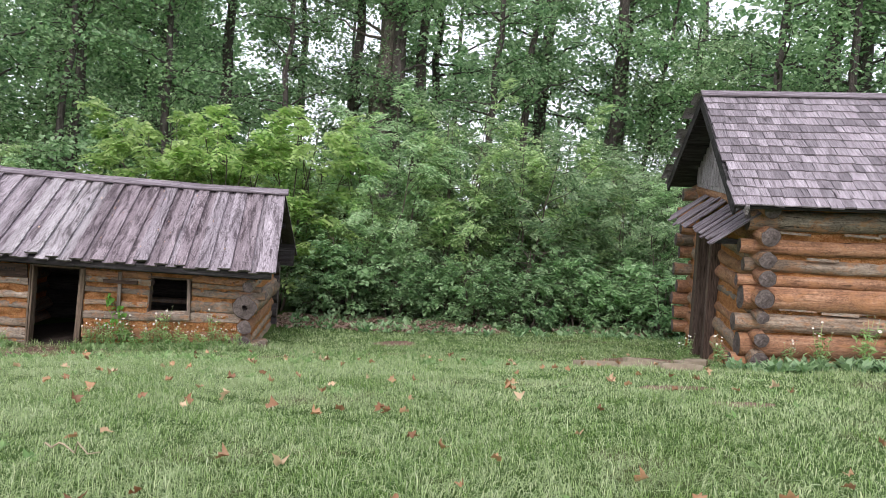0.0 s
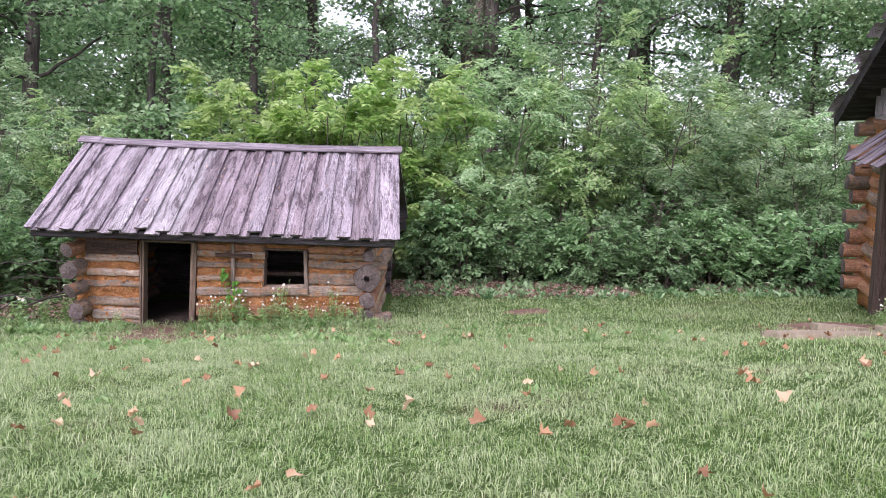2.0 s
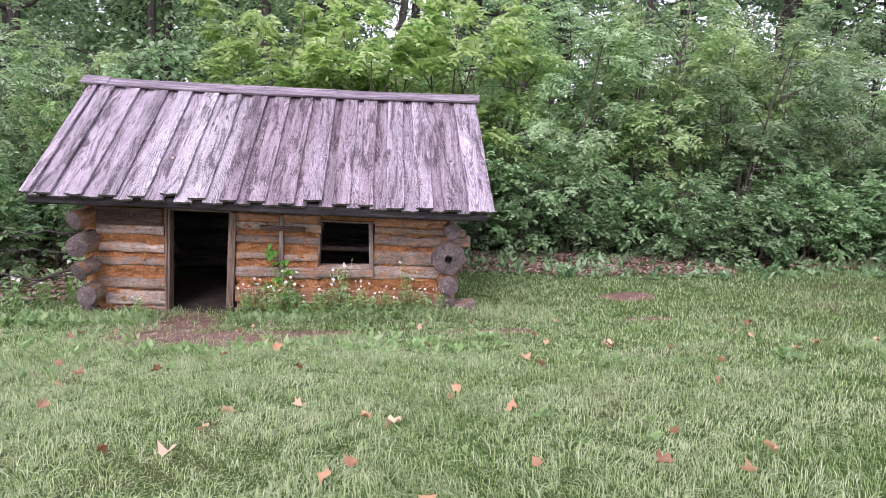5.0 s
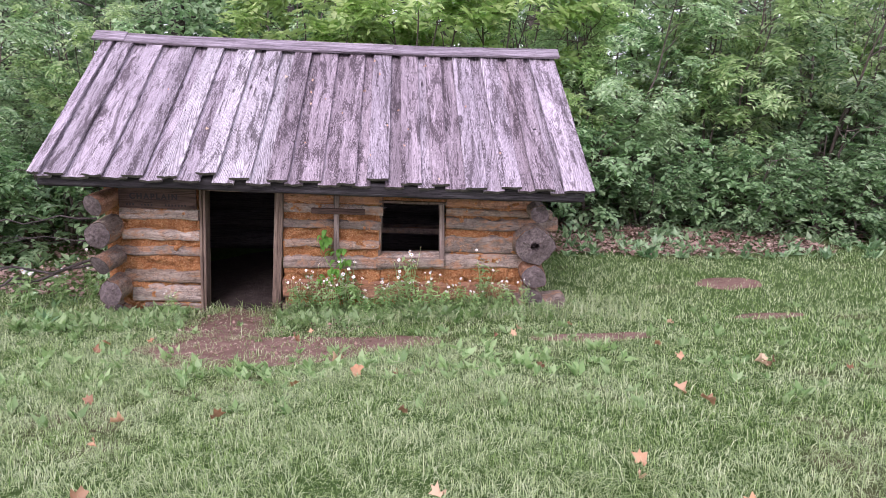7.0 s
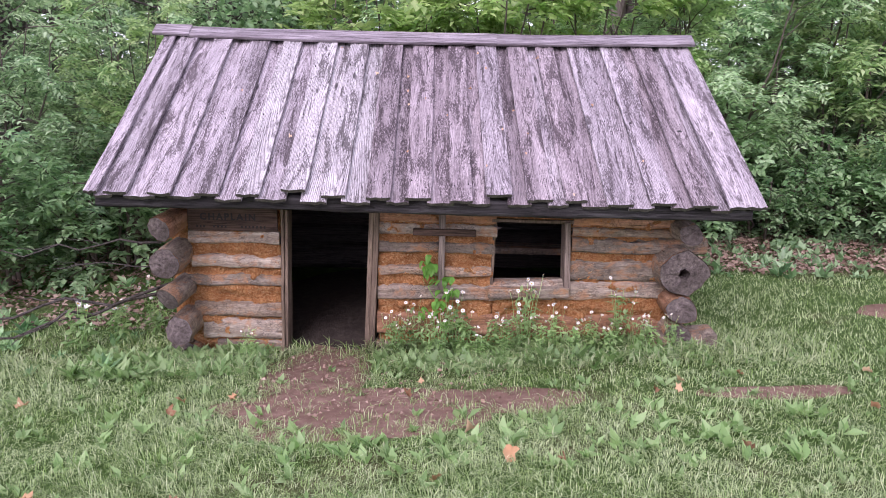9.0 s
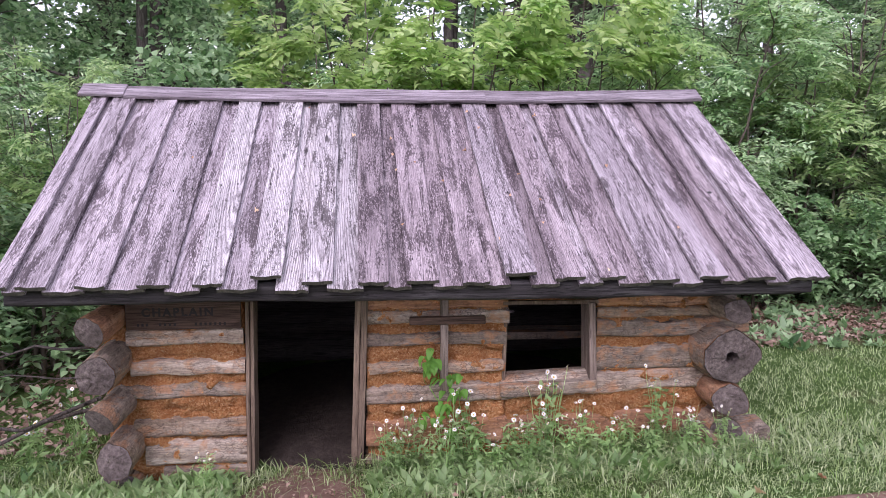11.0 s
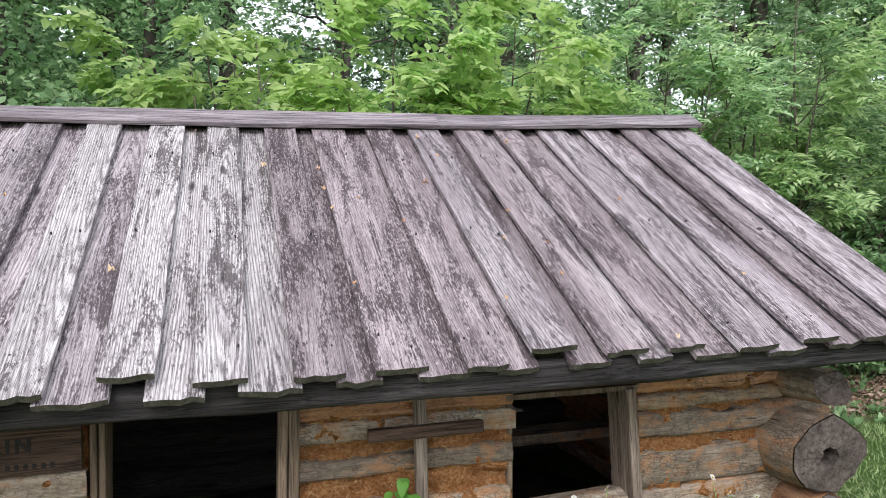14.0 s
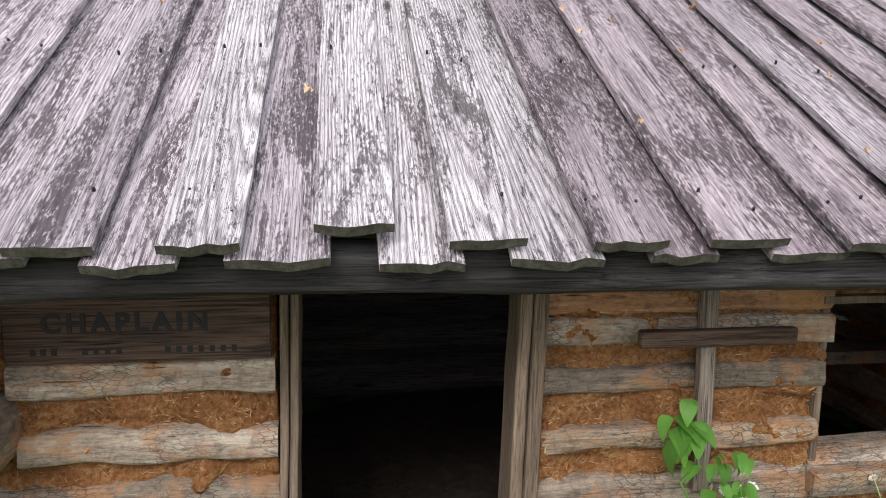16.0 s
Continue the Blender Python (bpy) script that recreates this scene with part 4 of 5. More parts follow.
def shingle_mesh(w, seed):
    bm = box_bm(-w / 2, w / 2, 0, 0.34, 0.0, 0.02)
    for v in bm.verts:
        if v.co.y < 0.1:
            v.co.y += 0.018 * n3(v.co.x * 30, seed, 0)
            v.co.z += 0.006 * n3(v.co.x * 18, seed, 5)
        else:
            v.co.z *= 0.3
    return bm


SHINGLES = [to_mesh(shingle_mesh(w, k), "shingle", M_SHINGLE) for k, w in enumerate((0.10, 0.13, 0.15, 0.17, 0.12, 0.19, 0.145, 0.165))]
SH_W = (0.10, 0.13, 0.15, 0.17, 0.12, 0.19, 0.145, 0.165)
front_slope = pose(0, -CO, CE_Z, math.degrees(cslope), 0, 0)
back_slope = pose(0, CW + CO, CE_Z, 0, 0, 180) @ pose(0, 0, 0, math.degrees(cslope), 0, 0)
far_v, far_f = [], []


def far_shingle(m, w):
    n = len(far_v)
    for x, y, z in ((-w / 2, 0, 0.014), (w / 2, 0, 0.014), (w / 2, 0.3, 0.005), (-w / 2, 0.3, 0.005), (-w / 2, 0, 0), (w / 2, 0, 0)):
        far_v.append(m @ Vector((x, y, z)))
    far_f.extend(((n, n + 1, n + 2, n + 3), (n + 4, n + 5, n + 1, n)))


COURSES = 14
for c in range(COURSES):
    yy = -0.03 + c * (clen - 0.05) / COURSES
    for slope, first in ((front_slope, X0), (back_slope, -X1)):
        x = first + rng.uniform(-0.04, 0.03)
        while x < first + (X1 - X0):
            k = rng.randrange(8)
            m = slope @ pose(x + SH_W[k] / 2, yy + rng.uniform(-0.012, 0.012), 0.024 + rng.uniform(0, 0.006), -2.6 + rng.uniform(-0.8, 0.5), rng.uniform(-1, 1), rng.uniform(-1.2, 1.2))
            if slope is front_slope and x < 2.0:
                part("shingle", SHINGLES[k], None, croof, m=m)
            else:
                far_shingle(m, SH_W[k])
            x += SH_W[k] + 0.006
tagged(part("shingles", cloud_mesh("shingles", np.array([list(v) for v in far_v]), [np.array(far_f)], M_SHINGLE), None, croof), kind="stuff")

# flat stepping stones by the cabin door
STONES = ((8.05, -2.85, 0.62, 0.42, 5), (8.75, -1.95, 0.30, 0.22, -20), (9.35, -2.05, 0.26, 0.20, 30), (8.5, -3.55, 0.24, 0.13, 0))
for sx, sy, rx, ry, tz in STONES:
    bm = bmesh.new()
    bmesh.ops.create_circle(bm, cap_ends=True, segments=14, radius=1.0)
    for v in bm.verts:
        w = 1 + 0.22 * n3(v.co.x * 2 + sx, v.co.y * 2, sy)
        v.co = Vector((v.co.x * rx * w, v.co.y * ry * w, 0.03))
    ex = bmesh.ops.extrude_face_region(bm, geom=bm.faces[:])
    for v in [g for g in ex["geom"] if isinstance(g, bmesh.types.BMVert)]:
        v.co.z -= 0.12
    bmesh.ops.recalc_face_normals(bm, faces=bm.faces[:])
    sl = math.degrees(math.atan2(gz(sx, sy + 0.3) - gz(sx, sy - 0.3), 0.6))
    ob = part("stepping_stone", bm, M_STONE, None, m=pose(sx, sy, gz(sx, sy) + 0.035, sl, 0, tz))
    tagged(ob, "flat grey-brown stepping stone sunk in the lawn", "stone", "stepping stones")

# ---- plants ----
nr = np.random.RandomState(11)


def rotations(n, tilt_lo, tilt_hi, gen):
    """n random frames: heading anywhere, nose dropped by tilt (degrees). Rows: forward, side, up."""
    a, t, r = gen.uniform(0, 2 * np.pi, n), np.radians(gen.uniform(tilt_lo, tilt_hi, n)), gen.normal(0, 0.45, n)
    f = np.stack([np.cos(a) * np.cos(t), np.sin(a) * np.cos(t), -np.sin(t)], 1)
    s = np.stack([-np.sin(a), np.cos(a), np.zeros(n)], 1)
    u = np.cross(f, s)
    s2 = s * np.cos(r)[:, None] + u * np.sin(r)[:, None]
    return f, s2, np.cross(f, s2)


def leaves_at(pos, f, s, u, length, width, fold=0.18):
    """A folded, pointed leaf of four triangles at every place."""
    n = len(pos)
    L, Wd = np.broadcast_to(length, n)[:, None], np.broadcast_to(width, n)[:, None]
    base, tip = pos, pos + f * L - u * L * 0.12
    mid = pos + f * L * 0.48
    a = mid + s * Wd / 2 + u * Wd * fold
    b = mid - s * Wd / 2 + u * Wd * fold
    v = np.stack([base, a, tip, b, mid], 1).reshape(-1, 3)
    i = (np.arange(n) * 5)[:, None]
    tri = np.concatenate([i + np.array([[0, 1, 4]]), i + np.array([[1, 2, 4]]), i + np.array([[4, 2, 3]]), i + np.array([[0, 4, 3]])])
    return v, tri


def simple_leaves(pos, f, s, u, length, width):
    """A pointed leaf of two triangles at every place."""
    n = len(pos)
    L, Wd = np.broadcast_to(length, n)[:, None], np.broadcast_to(width, n)[:, None]
    mid = pos + f * L * 0.45
    v = np.stack([pos, mid + s * Wd / 2 + u * Wd * 0.15, pos + f * L - u * L * 0.15, mid - s * Wd / 2 + u * Wd * 0.15], 1).reshape(-1, 3)
    i = (np.arange(n) * 4)[:, None]
    return v, np.concatenate([i + np.array([[0, 1, 2]]), i + np.array([[0, 2, 3]])])


def tube(points, radii, segs=6):
    """Verts and quads of a tapering tube along points."""
    vs, fs = [], []
    for k, (p, r) in enumerate(zip(points, radii)):
        d = (points[min(k + 1, len(points) - 1)] - points[max(k - 1, 0)])
        d = d / (np.linalg.norm(d) + 1e-9)
        a = np.cross(d, [0.3, 0.9, 0.1])
        a /= np.linalg.norm(a) + 1e-9
        b = np.cross(d, a)
        for j in range(segs):
            t = 2 * np.pi * j / segs
            vs.append(p + r * (np.cos(t) * a + np.sin(t) * b))
    for k in range(len(points) - 1):
        for j in range(segs):
            fs.append((k * segs + j, k * segs + (j + 1) % segs, (k + 1) * segs + (j + 1) % segs, (k + 1) * segs + j))
    return np.array(vs), np.array(fs)


def join_tubes(tubes):
    v, f, n = [], [], 0
    for a, b in tubes:
        v.append(a)
        f.append(b + n)
        n += len(a)
    return np.concatenate(v), np.concatenate(f)


def limb(start, end, r0, r1, gen, wob=0.12, n=7):
    t = np.linspace(0, 1, n)[:, None]
    pts = start + (end - start) * t
    w = gen.normal(0, 1, (n, 3)) * wob * np.linalg.norm(end - start) * 0.25
    w[0] = 0
    pts = pts + w * np.sin(np.pi * t)
    return pts, np.linspace(r0, r1, n)


def make_shrub(name, label, height, spread, sprays, pairs, leaflet, material, seed, pinnate=True):
    """A many-stemmed shrub: stems, and a crown of drooping compound leaves in uneven masses."""
    gen = np.random.RandomState(seed)
    root = thing(name, label, "shrub", group="shrubs of the thicket")
    tubes, arms = [], []
    for k in range(8):
        a, rr = 2 * np.pi * (k + gen.uniform(-0.3, 0.3)) / 8, spread * gen.uniform(0.2, 0.8) * 0.5
        end = np.array([np.cos(a) * rr, np.sin(a) * rr, height * gen.uniform(0.62, 0.97)])
        base = np.array([np.cos(a) * 0.2, np.sin(a) * 0.2, -0.15])
        pts, rad = limb(base, end, 0.030, 0.006, gen, 0.08, 9)
        tubes.append(tube(pts, rad, 5))
        for j in range(9):
            h = 0.16 + 0.84 * (j + gen.uniform(0.2, 0.8)) / 9
            p0 = np.array([np.interp(h * 8, np.arange(9), pts[:, i]) for i in range(3)])
            b = a + gen.normal(0, 1.0)
            ln = gen.uniform(0.55, 1.0) * spread * (0.42 - 0.16 * h)
            p1 = p0 + np.array([np.cos(b) * ln, np.sin(b) * ln, gen.uniform(0.0, 1.1) * ln])
            q, r = limb(p0, p1, 0.010, 0.003, gen, 0.08, 6)
            q[:, 2] -= 0.10 * ln * np.linspace(0, 1, 6) ** 2
            tubes.append(tube(q, r, 3))
            arms.append(q)
    v, f = join_tubes(tubes)
    tagged(part("stem", cloud_mesh("stems", v, [f], M_TWIG), None, root), kind="stuff")
    arms = np.array(arms)
    # compound leaves stand alternately along each arm, in one drooping layer
    pick, at = gen.randint(0, len(arms), sprays), gen.uniform(0.15, 1.0, sprays) ** 0.8 * 4.99
    k0 = at.astype(int)
    w = (at - k0)[:, None]
    c = arms[pick, k0] * (1 - w) + arms[pick, k0 + 1] * w + gen.normal(0, 0.07, (sprays, 3))
    D = arms[pick, 5] - arms[pick, 0]
    D /= np.linalg.norm(D, axis=1)[:, None]
    turn = np.radians(gen.uniform(25, 80, sprays)) * np.sign(gen.rand(sprays) - 0.5) * (1.1 - 0.16 * at)
    F = np.stack([D[:, 0] * np.cos(turn) - D[:, 1] * np.sin(turn), D[:, 0] * np.sin(turn) + D[:, 1] * np.cos(turn), D[:, 2] * 0.6 + gen.uniform(-0.6, 0.15, sprays)], 1)
    F /= np.linalg.norm(F, axis=1)[:, None]
    S = np.cross(np.array([0, 0, 1.0]), F) + gen.normal(0, 0.32, (sprays, 3))
    S /= np.linalg.norm(S, axis=1)[:, None] + 1e-6
    U = np.cross(F, S)
    U /= np.linalg.norm(U, axis=1)[:, None]
    vs, fs, n = [], [], 0
    rl = leaflet * 2.6 * (pairs / 5)
    for j in range(pairs):
        for side in (-1, 1):
            t = (j + 0.6) / pairs
            pos = c + F * rl * t - U * (0.25 * rl * t * t) + gen.normal(0, 0.006, c.shape)
            f2 = F * 0.55 + S * side * 0.85 - U * gen.uniform(-0.1, 0.3, (sprays, 1))
            f2 /= np.linalg.norm(f2, axis=1)[:, None]
            s2 = np.cross(U, f2)
            s2 /= np.linalg.norm(s2, axis=1)[:, None]
            ln = leaflet * gen.uniform(0.75, 1.2, sprays)
            a, b = simple_leaves(pos, f2, s2, np.cross(f2, s2), ln, ln * (0.40 if pinnate else 0.62))
            vs.append(a)
            fs.append(b + n)
            n += len(a)
    part("crown", cloud_mesh("crown", np.concatenate(vs), [np.concatenate(fs)], material), None, root)
    return root


def make_tree(name, label, height, trunk_r, crown_lo, spread, count, seed, bark, material, lean=0.0, leaf=0.12):
    """A forest tree: tapered trunk with limbs, and leaves in loose masses round the twigs, with gaps."""
    gen = np.random.RandomState(seed)
    root = thing(name, label, "tree", group="trees of the wood")
    top = np.array([lean * height, gen.normal(0, 0.3), height])
    pts, rad = limb(np.array([0, 0, -0.4]), top, trunk_r * 1.15, trunk_r * 0.35, gen, 0.018, 14)
    rad[0] *= 1.35
    v, f = tube(pts, rad, 12)
    part("trunk", cloud_mesh("trunk", v, [f], bark, True), None, root)
    tubes, tips = [], []
    for k in range(18):
        h = gen.uniform(crown_lo, 0.98)
        p0 = np.array([np.interp(h * height, pts[:, 2], pts[:, i]) for i in range(3)])
        b = gen.uniform(0, 2 * np.pi)
        ln = spread * gen.uniform(0.45, 1.0) * (1.15 - 0.6 * h)
        p1 = p0 + np.array([np.cos(b) * ln, np.sin(b) * ln, gen.uniform(-0.15, 0.6) * ln])
        q, r = limb(p0, p1, min(0.06, trunk_r * 0.28), 0.010, gen, 0.09, 8)
        tubes.append(tube(q, r, 5))
        for j in range(5):
            s0 = q[gen.randint(3, 8)]
            e = s0 + gen.normal(0, 1, 3) * np.array([1, 1, 0.5]) * ln * 0.3
            q2, r2 = limb(s0, e, 0.014, 0.004, gen, 0.12, 5)
            tubes.append(tube(q2, r2, 3))
            tips.append(q2[1:])
    v, f = join_tubes(tubes)
    tagged(part("limb", cloud_mesh("limbs", v, [f], bark, True), None, root), kind="stuff")
    tips = np.concatenate(tips)
    clumps = tips[gen.randint(0, len(tips), 170)] + gen.normal(0, 0.25, (170, 3))
    c = clumps[gen.randint(0, 170, count)] + gen.normal(0, 0.34, (count, 3)) * np.array([1.2, 1.2, 0.42])
    F, S, U = rotations(count, -10, 45, gen)
    ln = leaf * gen.uniform(0.7, 1.25, count)
    a, b = simple_leaves(c, F, S, U, ln, ln * 0.72)
    part("crown", cloud_mesh("crown", a, [b], material), None, root)
    return root


# the thicket: shrubs in an uneven row behind and beside the hut
KINDS = [make_shrub("shrub", "dense green shrub with feathery compound leaves", 4.6, 3.2, 1250, 6, 0.10, M_BUSH, 1),
         make_shrub("shrub", "dense green shrub with feathery compound leaves", 4.0, 3.4, 1250, 6, 0.10, M_BUSH, 2),
         make_shrub("shrub", "tall fresh-green shrub with drooping leaves, coloured paler as if sunlit", 5.0, 3.0, 1250, 5, 0.12, M_BUSH_SUNLIT, 3),
         make_shrub("shrub", "bright yellow-green leafy sapling behind the hut", 4.2, 2.8, 1300, 4, 0.14, M_SAPLING, 4, False)]
LOW = [make_shrub("bramble", "low dark bramble thicket at the lawn's edge", 1.6, 2.0, 900, 3, 0.085, M_BRAMBLE, 6, False),
       make_shrub("bramble", "low dark bramble thicket at the lawn's edge", 1.2, 1.8, 800, 3, 0.09, M_BRAMBLE, 7, False)]


def scatter(kinds, spots, gen, lo, hi):
    first = set()
    for x, y, k, *own in spots:
        size, turn = own[0] if own else gen.uniform(lo, hi), gen.uniform(0, 360)
        kd = kinds[k % len(kinds)]
        if k % len(kinds) not in first:
            first.add(k % len(kinds))
            kd.matrix_basis = pose(x, y, gz(x, y) - 0.02, 0, 0, turn) @ Matrix.Diagonal((size, size, size, 1))
        else:
            o = copy_thing(kd, Matrix.Identity(4))
            o.matrix_basis = pose(x, y, gz(x, y) - 0.02, 0, 0, turn) @ Matrix.Diagonal((size, size, size, 1))


gen = random.Random(21)
scatter(KINDS, [(7.0, 5.1, 2, 1.04), (5.4, 5.2, 0, 1.02), (8.7, 5.4, 1, 1.28), (4.3, 5.4, 2, 0.92), (0.5, 4.7, 3, 0.98), (1.7, 4.5, 3, 0.98), (3.0, 4.9, 3, 1.02), (10.2, 6.0, 2, 0.84), (11.5, 5.8, 1, 0.98),
                (9.4, 6.8, 2, 1.06), (6.2, 6.6, 0, 1.1), (13.2, 6.0, 0, 0.95), (15.2, 5.6, 1, 1.0), (-1.3, 5.4, 1, 0.8), (-2.9, 4.4, 2, 0.72), (-4.3, 3.3, 1, 0.9), (-5.8, 2.2, 0, 0.9), (-7.4, 2.8, 1, 1.0), (-3.6, 6.2, 0, 0.9),
                (4.6, 7.0, 1, 1.05), (7.8, 6.9, 0, 1.1), (12.2, 7.6, 0, 1.05), (17.5, 6.4, 1, 1.0), (-6.2, 5.0, 0, 0.9), (1.8, 6.2, 1, 0.95), (14.2, 8.0, 1, 1.0)], gen, 0.9, 1.1)
scatter(LOW, [(4.6, 4.4, 0), (5.7, 4.2, 1), (7.2, 3.8, 0), (8.4, 3.7, 1), (9.6, 4.1, 0), (10.8, 4.4, 1), (12.0, 4.8, 0), (6.6, 4.4, 1), (8.9, 4.7, 0), (-2.6, 2.6, 1), (-3.6, 1.9, 0), (-4.8, 1.0, 1), (-2.2, 3.7, 0), (14, 4.4, 1), (3.9, 4.6, 0), (-6.0, 0.4, 0), (11.6, 3.6, 1)], gen, 0.85, 1.25)

# the wood behind: near trees, and deeper ones whose crowns close the view
WOOD = [make_tree("tree", "tall forest tree with dark bark and dense green leaves", 14, 0.19, 0.16, 4.4, 9000, 31, M_BARK, M_TREE, 0.0, 0.135),
        make_tree("tree", "tall forest tree with dark bark and dense green leaves", 12, 0.13, 0.14, 4.0, 9000, 32, M_BARK, M_TREE, 0.06, 0.135),
        make_tree("tree", "slender forest tree with a leaning dark trunk", 13, 0.10, 0.18, 3.6, 8000, 33, M_BARK, M_TREE, 0.12, 0.13),
        make_tree("tree", "young forest tree with fresh green leaves", 9, 0.08, 0.10, 3.4, 9500, 34, M_BARK, M_BUSH, -0.05, 0.13)]
scatter(WOOD, [(18.4, 8.4, 0), (-3.8, 9.2, 2), (-6.0, 8.5, 0), (-8.5, 7.0, 1), (-2.2, 12.0, 3), (15, 11.5, 3),
               (17.0, 11.2, 3), (13.6, 12.6, 2), (-5, 13, 3), (-9, 11, 0), (19.5, 12, 3), (22, 9, 1), (-10.5, 4.0, 3), (20.5, 5.5, 3)], gen, 0.9, 1.15)
DEEP = [make_tree("tree", "deep-wood tree with a broad dark green crown", 13, 0.16, 0.05, 5.0, 4300, 51, M_BARK, M_TREE, 0.0, 0.30),
        make_tree("tree", "deep-wood tree with a broad dark green crown", 11, 0.13, 0.04, 5.0, 4300, 52, M_BARK, M_TREE, 0.04, 0.30)]
scatter(DEEP, [(-5, 19, 0), (9, 22, 1), (18, 17, 0), (-11, 16, 1), (24, 16, 1), (4, 24, 0), (-16, 10, 1), (30, 12, 0), (-3, 28, 1), (15, 27, 1), (-8, 22, 0, 1.3), (-13, 22, 0), (-2.5, 21.5, 0, 1.2)], gen, 0.95, 1.25)
old = make_tree("old_tree", "large old tree with pale split bark", 17, 0.40, 0.45, 4.5, 5000, 41, M_BARK_PALE, M_TREE)
old.matrix_basis = pose(5.15, 12.8, gz(5.15, 12.8), 0, 0.5, 40)
# slim dark trunks that stand up out of the thicket
POLES = [make_tree("pole_tree", "straight dark-trunked tree with a high thin crown", 15, 0.30, 0.36, 3.4, 5200, 61, M_BARK, M_TREE, 0.01, 0.16),
         make_tree("pole_tree", "slim dark-trunked tree with a high thin crown", 13, 0.15, 0.32, 3.0, 4600, 62, M_BARK, M_TREE, -0.03, 0.15)]
scatter(POLES, [(5.75, 12.4, 0, 1.0), (6.5, 12.9, 0, 0.85), (4.25, 12.6, 0, 0.8), (2.9, 12.5, 1, 1.0), (0.4, 12.5, 0, 0.8), (-2.5, 17.0, 0, 1.3), (-5.6, 14.8, 0, 1.15), (11.0, 15.0, 0, 1.0), (13.1, 12.6, 0, 0.95), (13.6, 12.9, 1, 1.0),
                (20.2, 12.0, 0, 1.15), (21.4, 11.8, 0, 1.2), (8.3, 10.6, 1, 0.9), (9.6, 11.4, 1, 1.0), (-0.8, 10.4, 1, 0.9), (-3.4, 10.6, 1, 1.1), (2.2, 10.2, 1, 0.8), (16.4, 9.0, 1, 1.1), (-7.2, 8.6, 0, 0.85), (7.4, 14.6, 1, 1.2)], gen, 0.9, 1.1)

# ---- ground cover and small things ----
def keep_off(x, y):
    """True where grass may grow: off the hut, the cabin and the stones."""
    on_hut = (x > -0.95) & (x < 3.4) & (y > -0.02) & (y < 2.7)
    u, v = x - 9.825, y + 2.63
    a = radians(13.33)
    lx, ly = u * math.cos(a) - v * math.sin(a), u * math.sin(a) + v * math.cos(a)
    on_cabin = (lx > -0.05) & (lx < 4.3) & (ly > -0.05) & (ly < 3.7)
    on_stone = np.zeros_like(on_hut)
    for sx, sy, rx, ry, tz in STONES:
        on_stone = on_stone | (np.hypot((x - sx) / rx, (y - sy) / ry) < 0.95)
    return ~(on_hut | on_cabin | on_stone)


def nearness(x, y):
    """1 along the trodden line from the high lawn down to the hut door, falling off to its sides."""
    t = np.clip(((x - 4.4) * -3.8 + (y + 8.0) * 5.8) / (3.8 ** 2 + 5.8 ** 2), 0, 1)
    d = np.hypot(x - (4.4 - 3.8 * t), y - (-8.0 + 5.8 * t))
    return 1 / (1 + (d / 2.4) ** 2)


def blades(count, x0, x1, y0, y1, h_lo, h_hi, w, seed):
    """Bent blades of lawn grass, set closer and finer along the walk, in tufts that differ in height and lie."""
    g = np.random.RandomState(seed)
    x, y = g.uniform(x0, x1, count), g.uniform(y0, y1, count)
    near = nearness(x, y)
    ok = keep_off(x, y) & (g.rand(count) > bare_amount(x, y) * 0.93)
    edge = np.interp(x, (-8, -4, -1.5, 3.5, 6.5, 8, 11, 15), (-0.5, 0.4, 1.2, 2.1, 2.4, 2.8, 3.2, 3.2))
    ok &= (y < edge + g.normal(0, 0.2, count)) & (g.rand(count) < 0.12 + 0.88 * near)
    x, y, near = x[ok], y[ok], near[ok]
    tuft = np.sin(x * 2.3 + np.sin(y * 1.9) * 2) * np.sin(y * 2.9 + np.cos(x * 1.3) * 2)
    small = np.sin(x * 9.1 + np.sin(y * 7.3) * 2) * np.sin(y * 8.3 + np.cos(x * 6.1) * 2)
    n = len(x)
    z = ground_z(x, y) - 0.01
    a = g.uniform(0, 2 * np.pi, n) * 0.55 + 3.0 * small + 1.5 * tuft
    lean = g.uniform(0.2, 1.6, n)
    h = g.uniform(h_lo, h_hi, n) * (0.95 + 0.25 * tuft + 0.25 * small)
    width = w * g.uniform(0.6, 1.35, n) * np.clip(0.75 + 0.28 / near, 1, 2.2)
    d = np.stack([np.cos(a), np.sin(a), np.zeros(n)], 1)
    s = np.stack([-np.sin(a), np.cos(a), np.zeros(n)], 1) * width[:, None] / 2
    p = np.stack([x, y, z], 1)
    up = np.array([0, 0, 1.0])
    mid = p + d * (h * lean * 0.32)[:, None] + up * (h * (0.68 - 0.12 * lean))[:, None]
    tip = p + d * (h * lean * 0.95)[:, None] + up * (h * (1.05 - 0.42 * lean))[:, None]
    fine = near > 0.3
    nf = int(fine.sum())
    v = np.concatenate([np.stack([p, mid + s, tip, mid - s], 1)[fine].reshape(-1, 3), np.stack([p - s * 1.3, p + s * 1.3, tip], 1)[~fine].reshape(-1, 3)])
    i = (np.arange(nf) * 4)[:, None]
    k = (np.arange(n - nf) * 3)[:, None] + 4 * nf
    return v, i + np.array([[0, 1, 2, 3]]), k + np.array([[0, 1, 2]])


def grass(name, *args):
    v, q, t = blades(*args)
    tagged(new(name, cloud_mesh(name, v, [q, t], M_GRASS)), "short uneven green lawn grass", "grass", kind="stuff")


grass("lawn_grass", 1500000, -6.5, 13.5, -9.2, 3.4, 0.03, 0.085, 0.0034, 3)
grass("lawn_grass", 50000, -6.5, 13.5, -9.2, 3.4, 0.07, 0.14, 0.0036, 36)
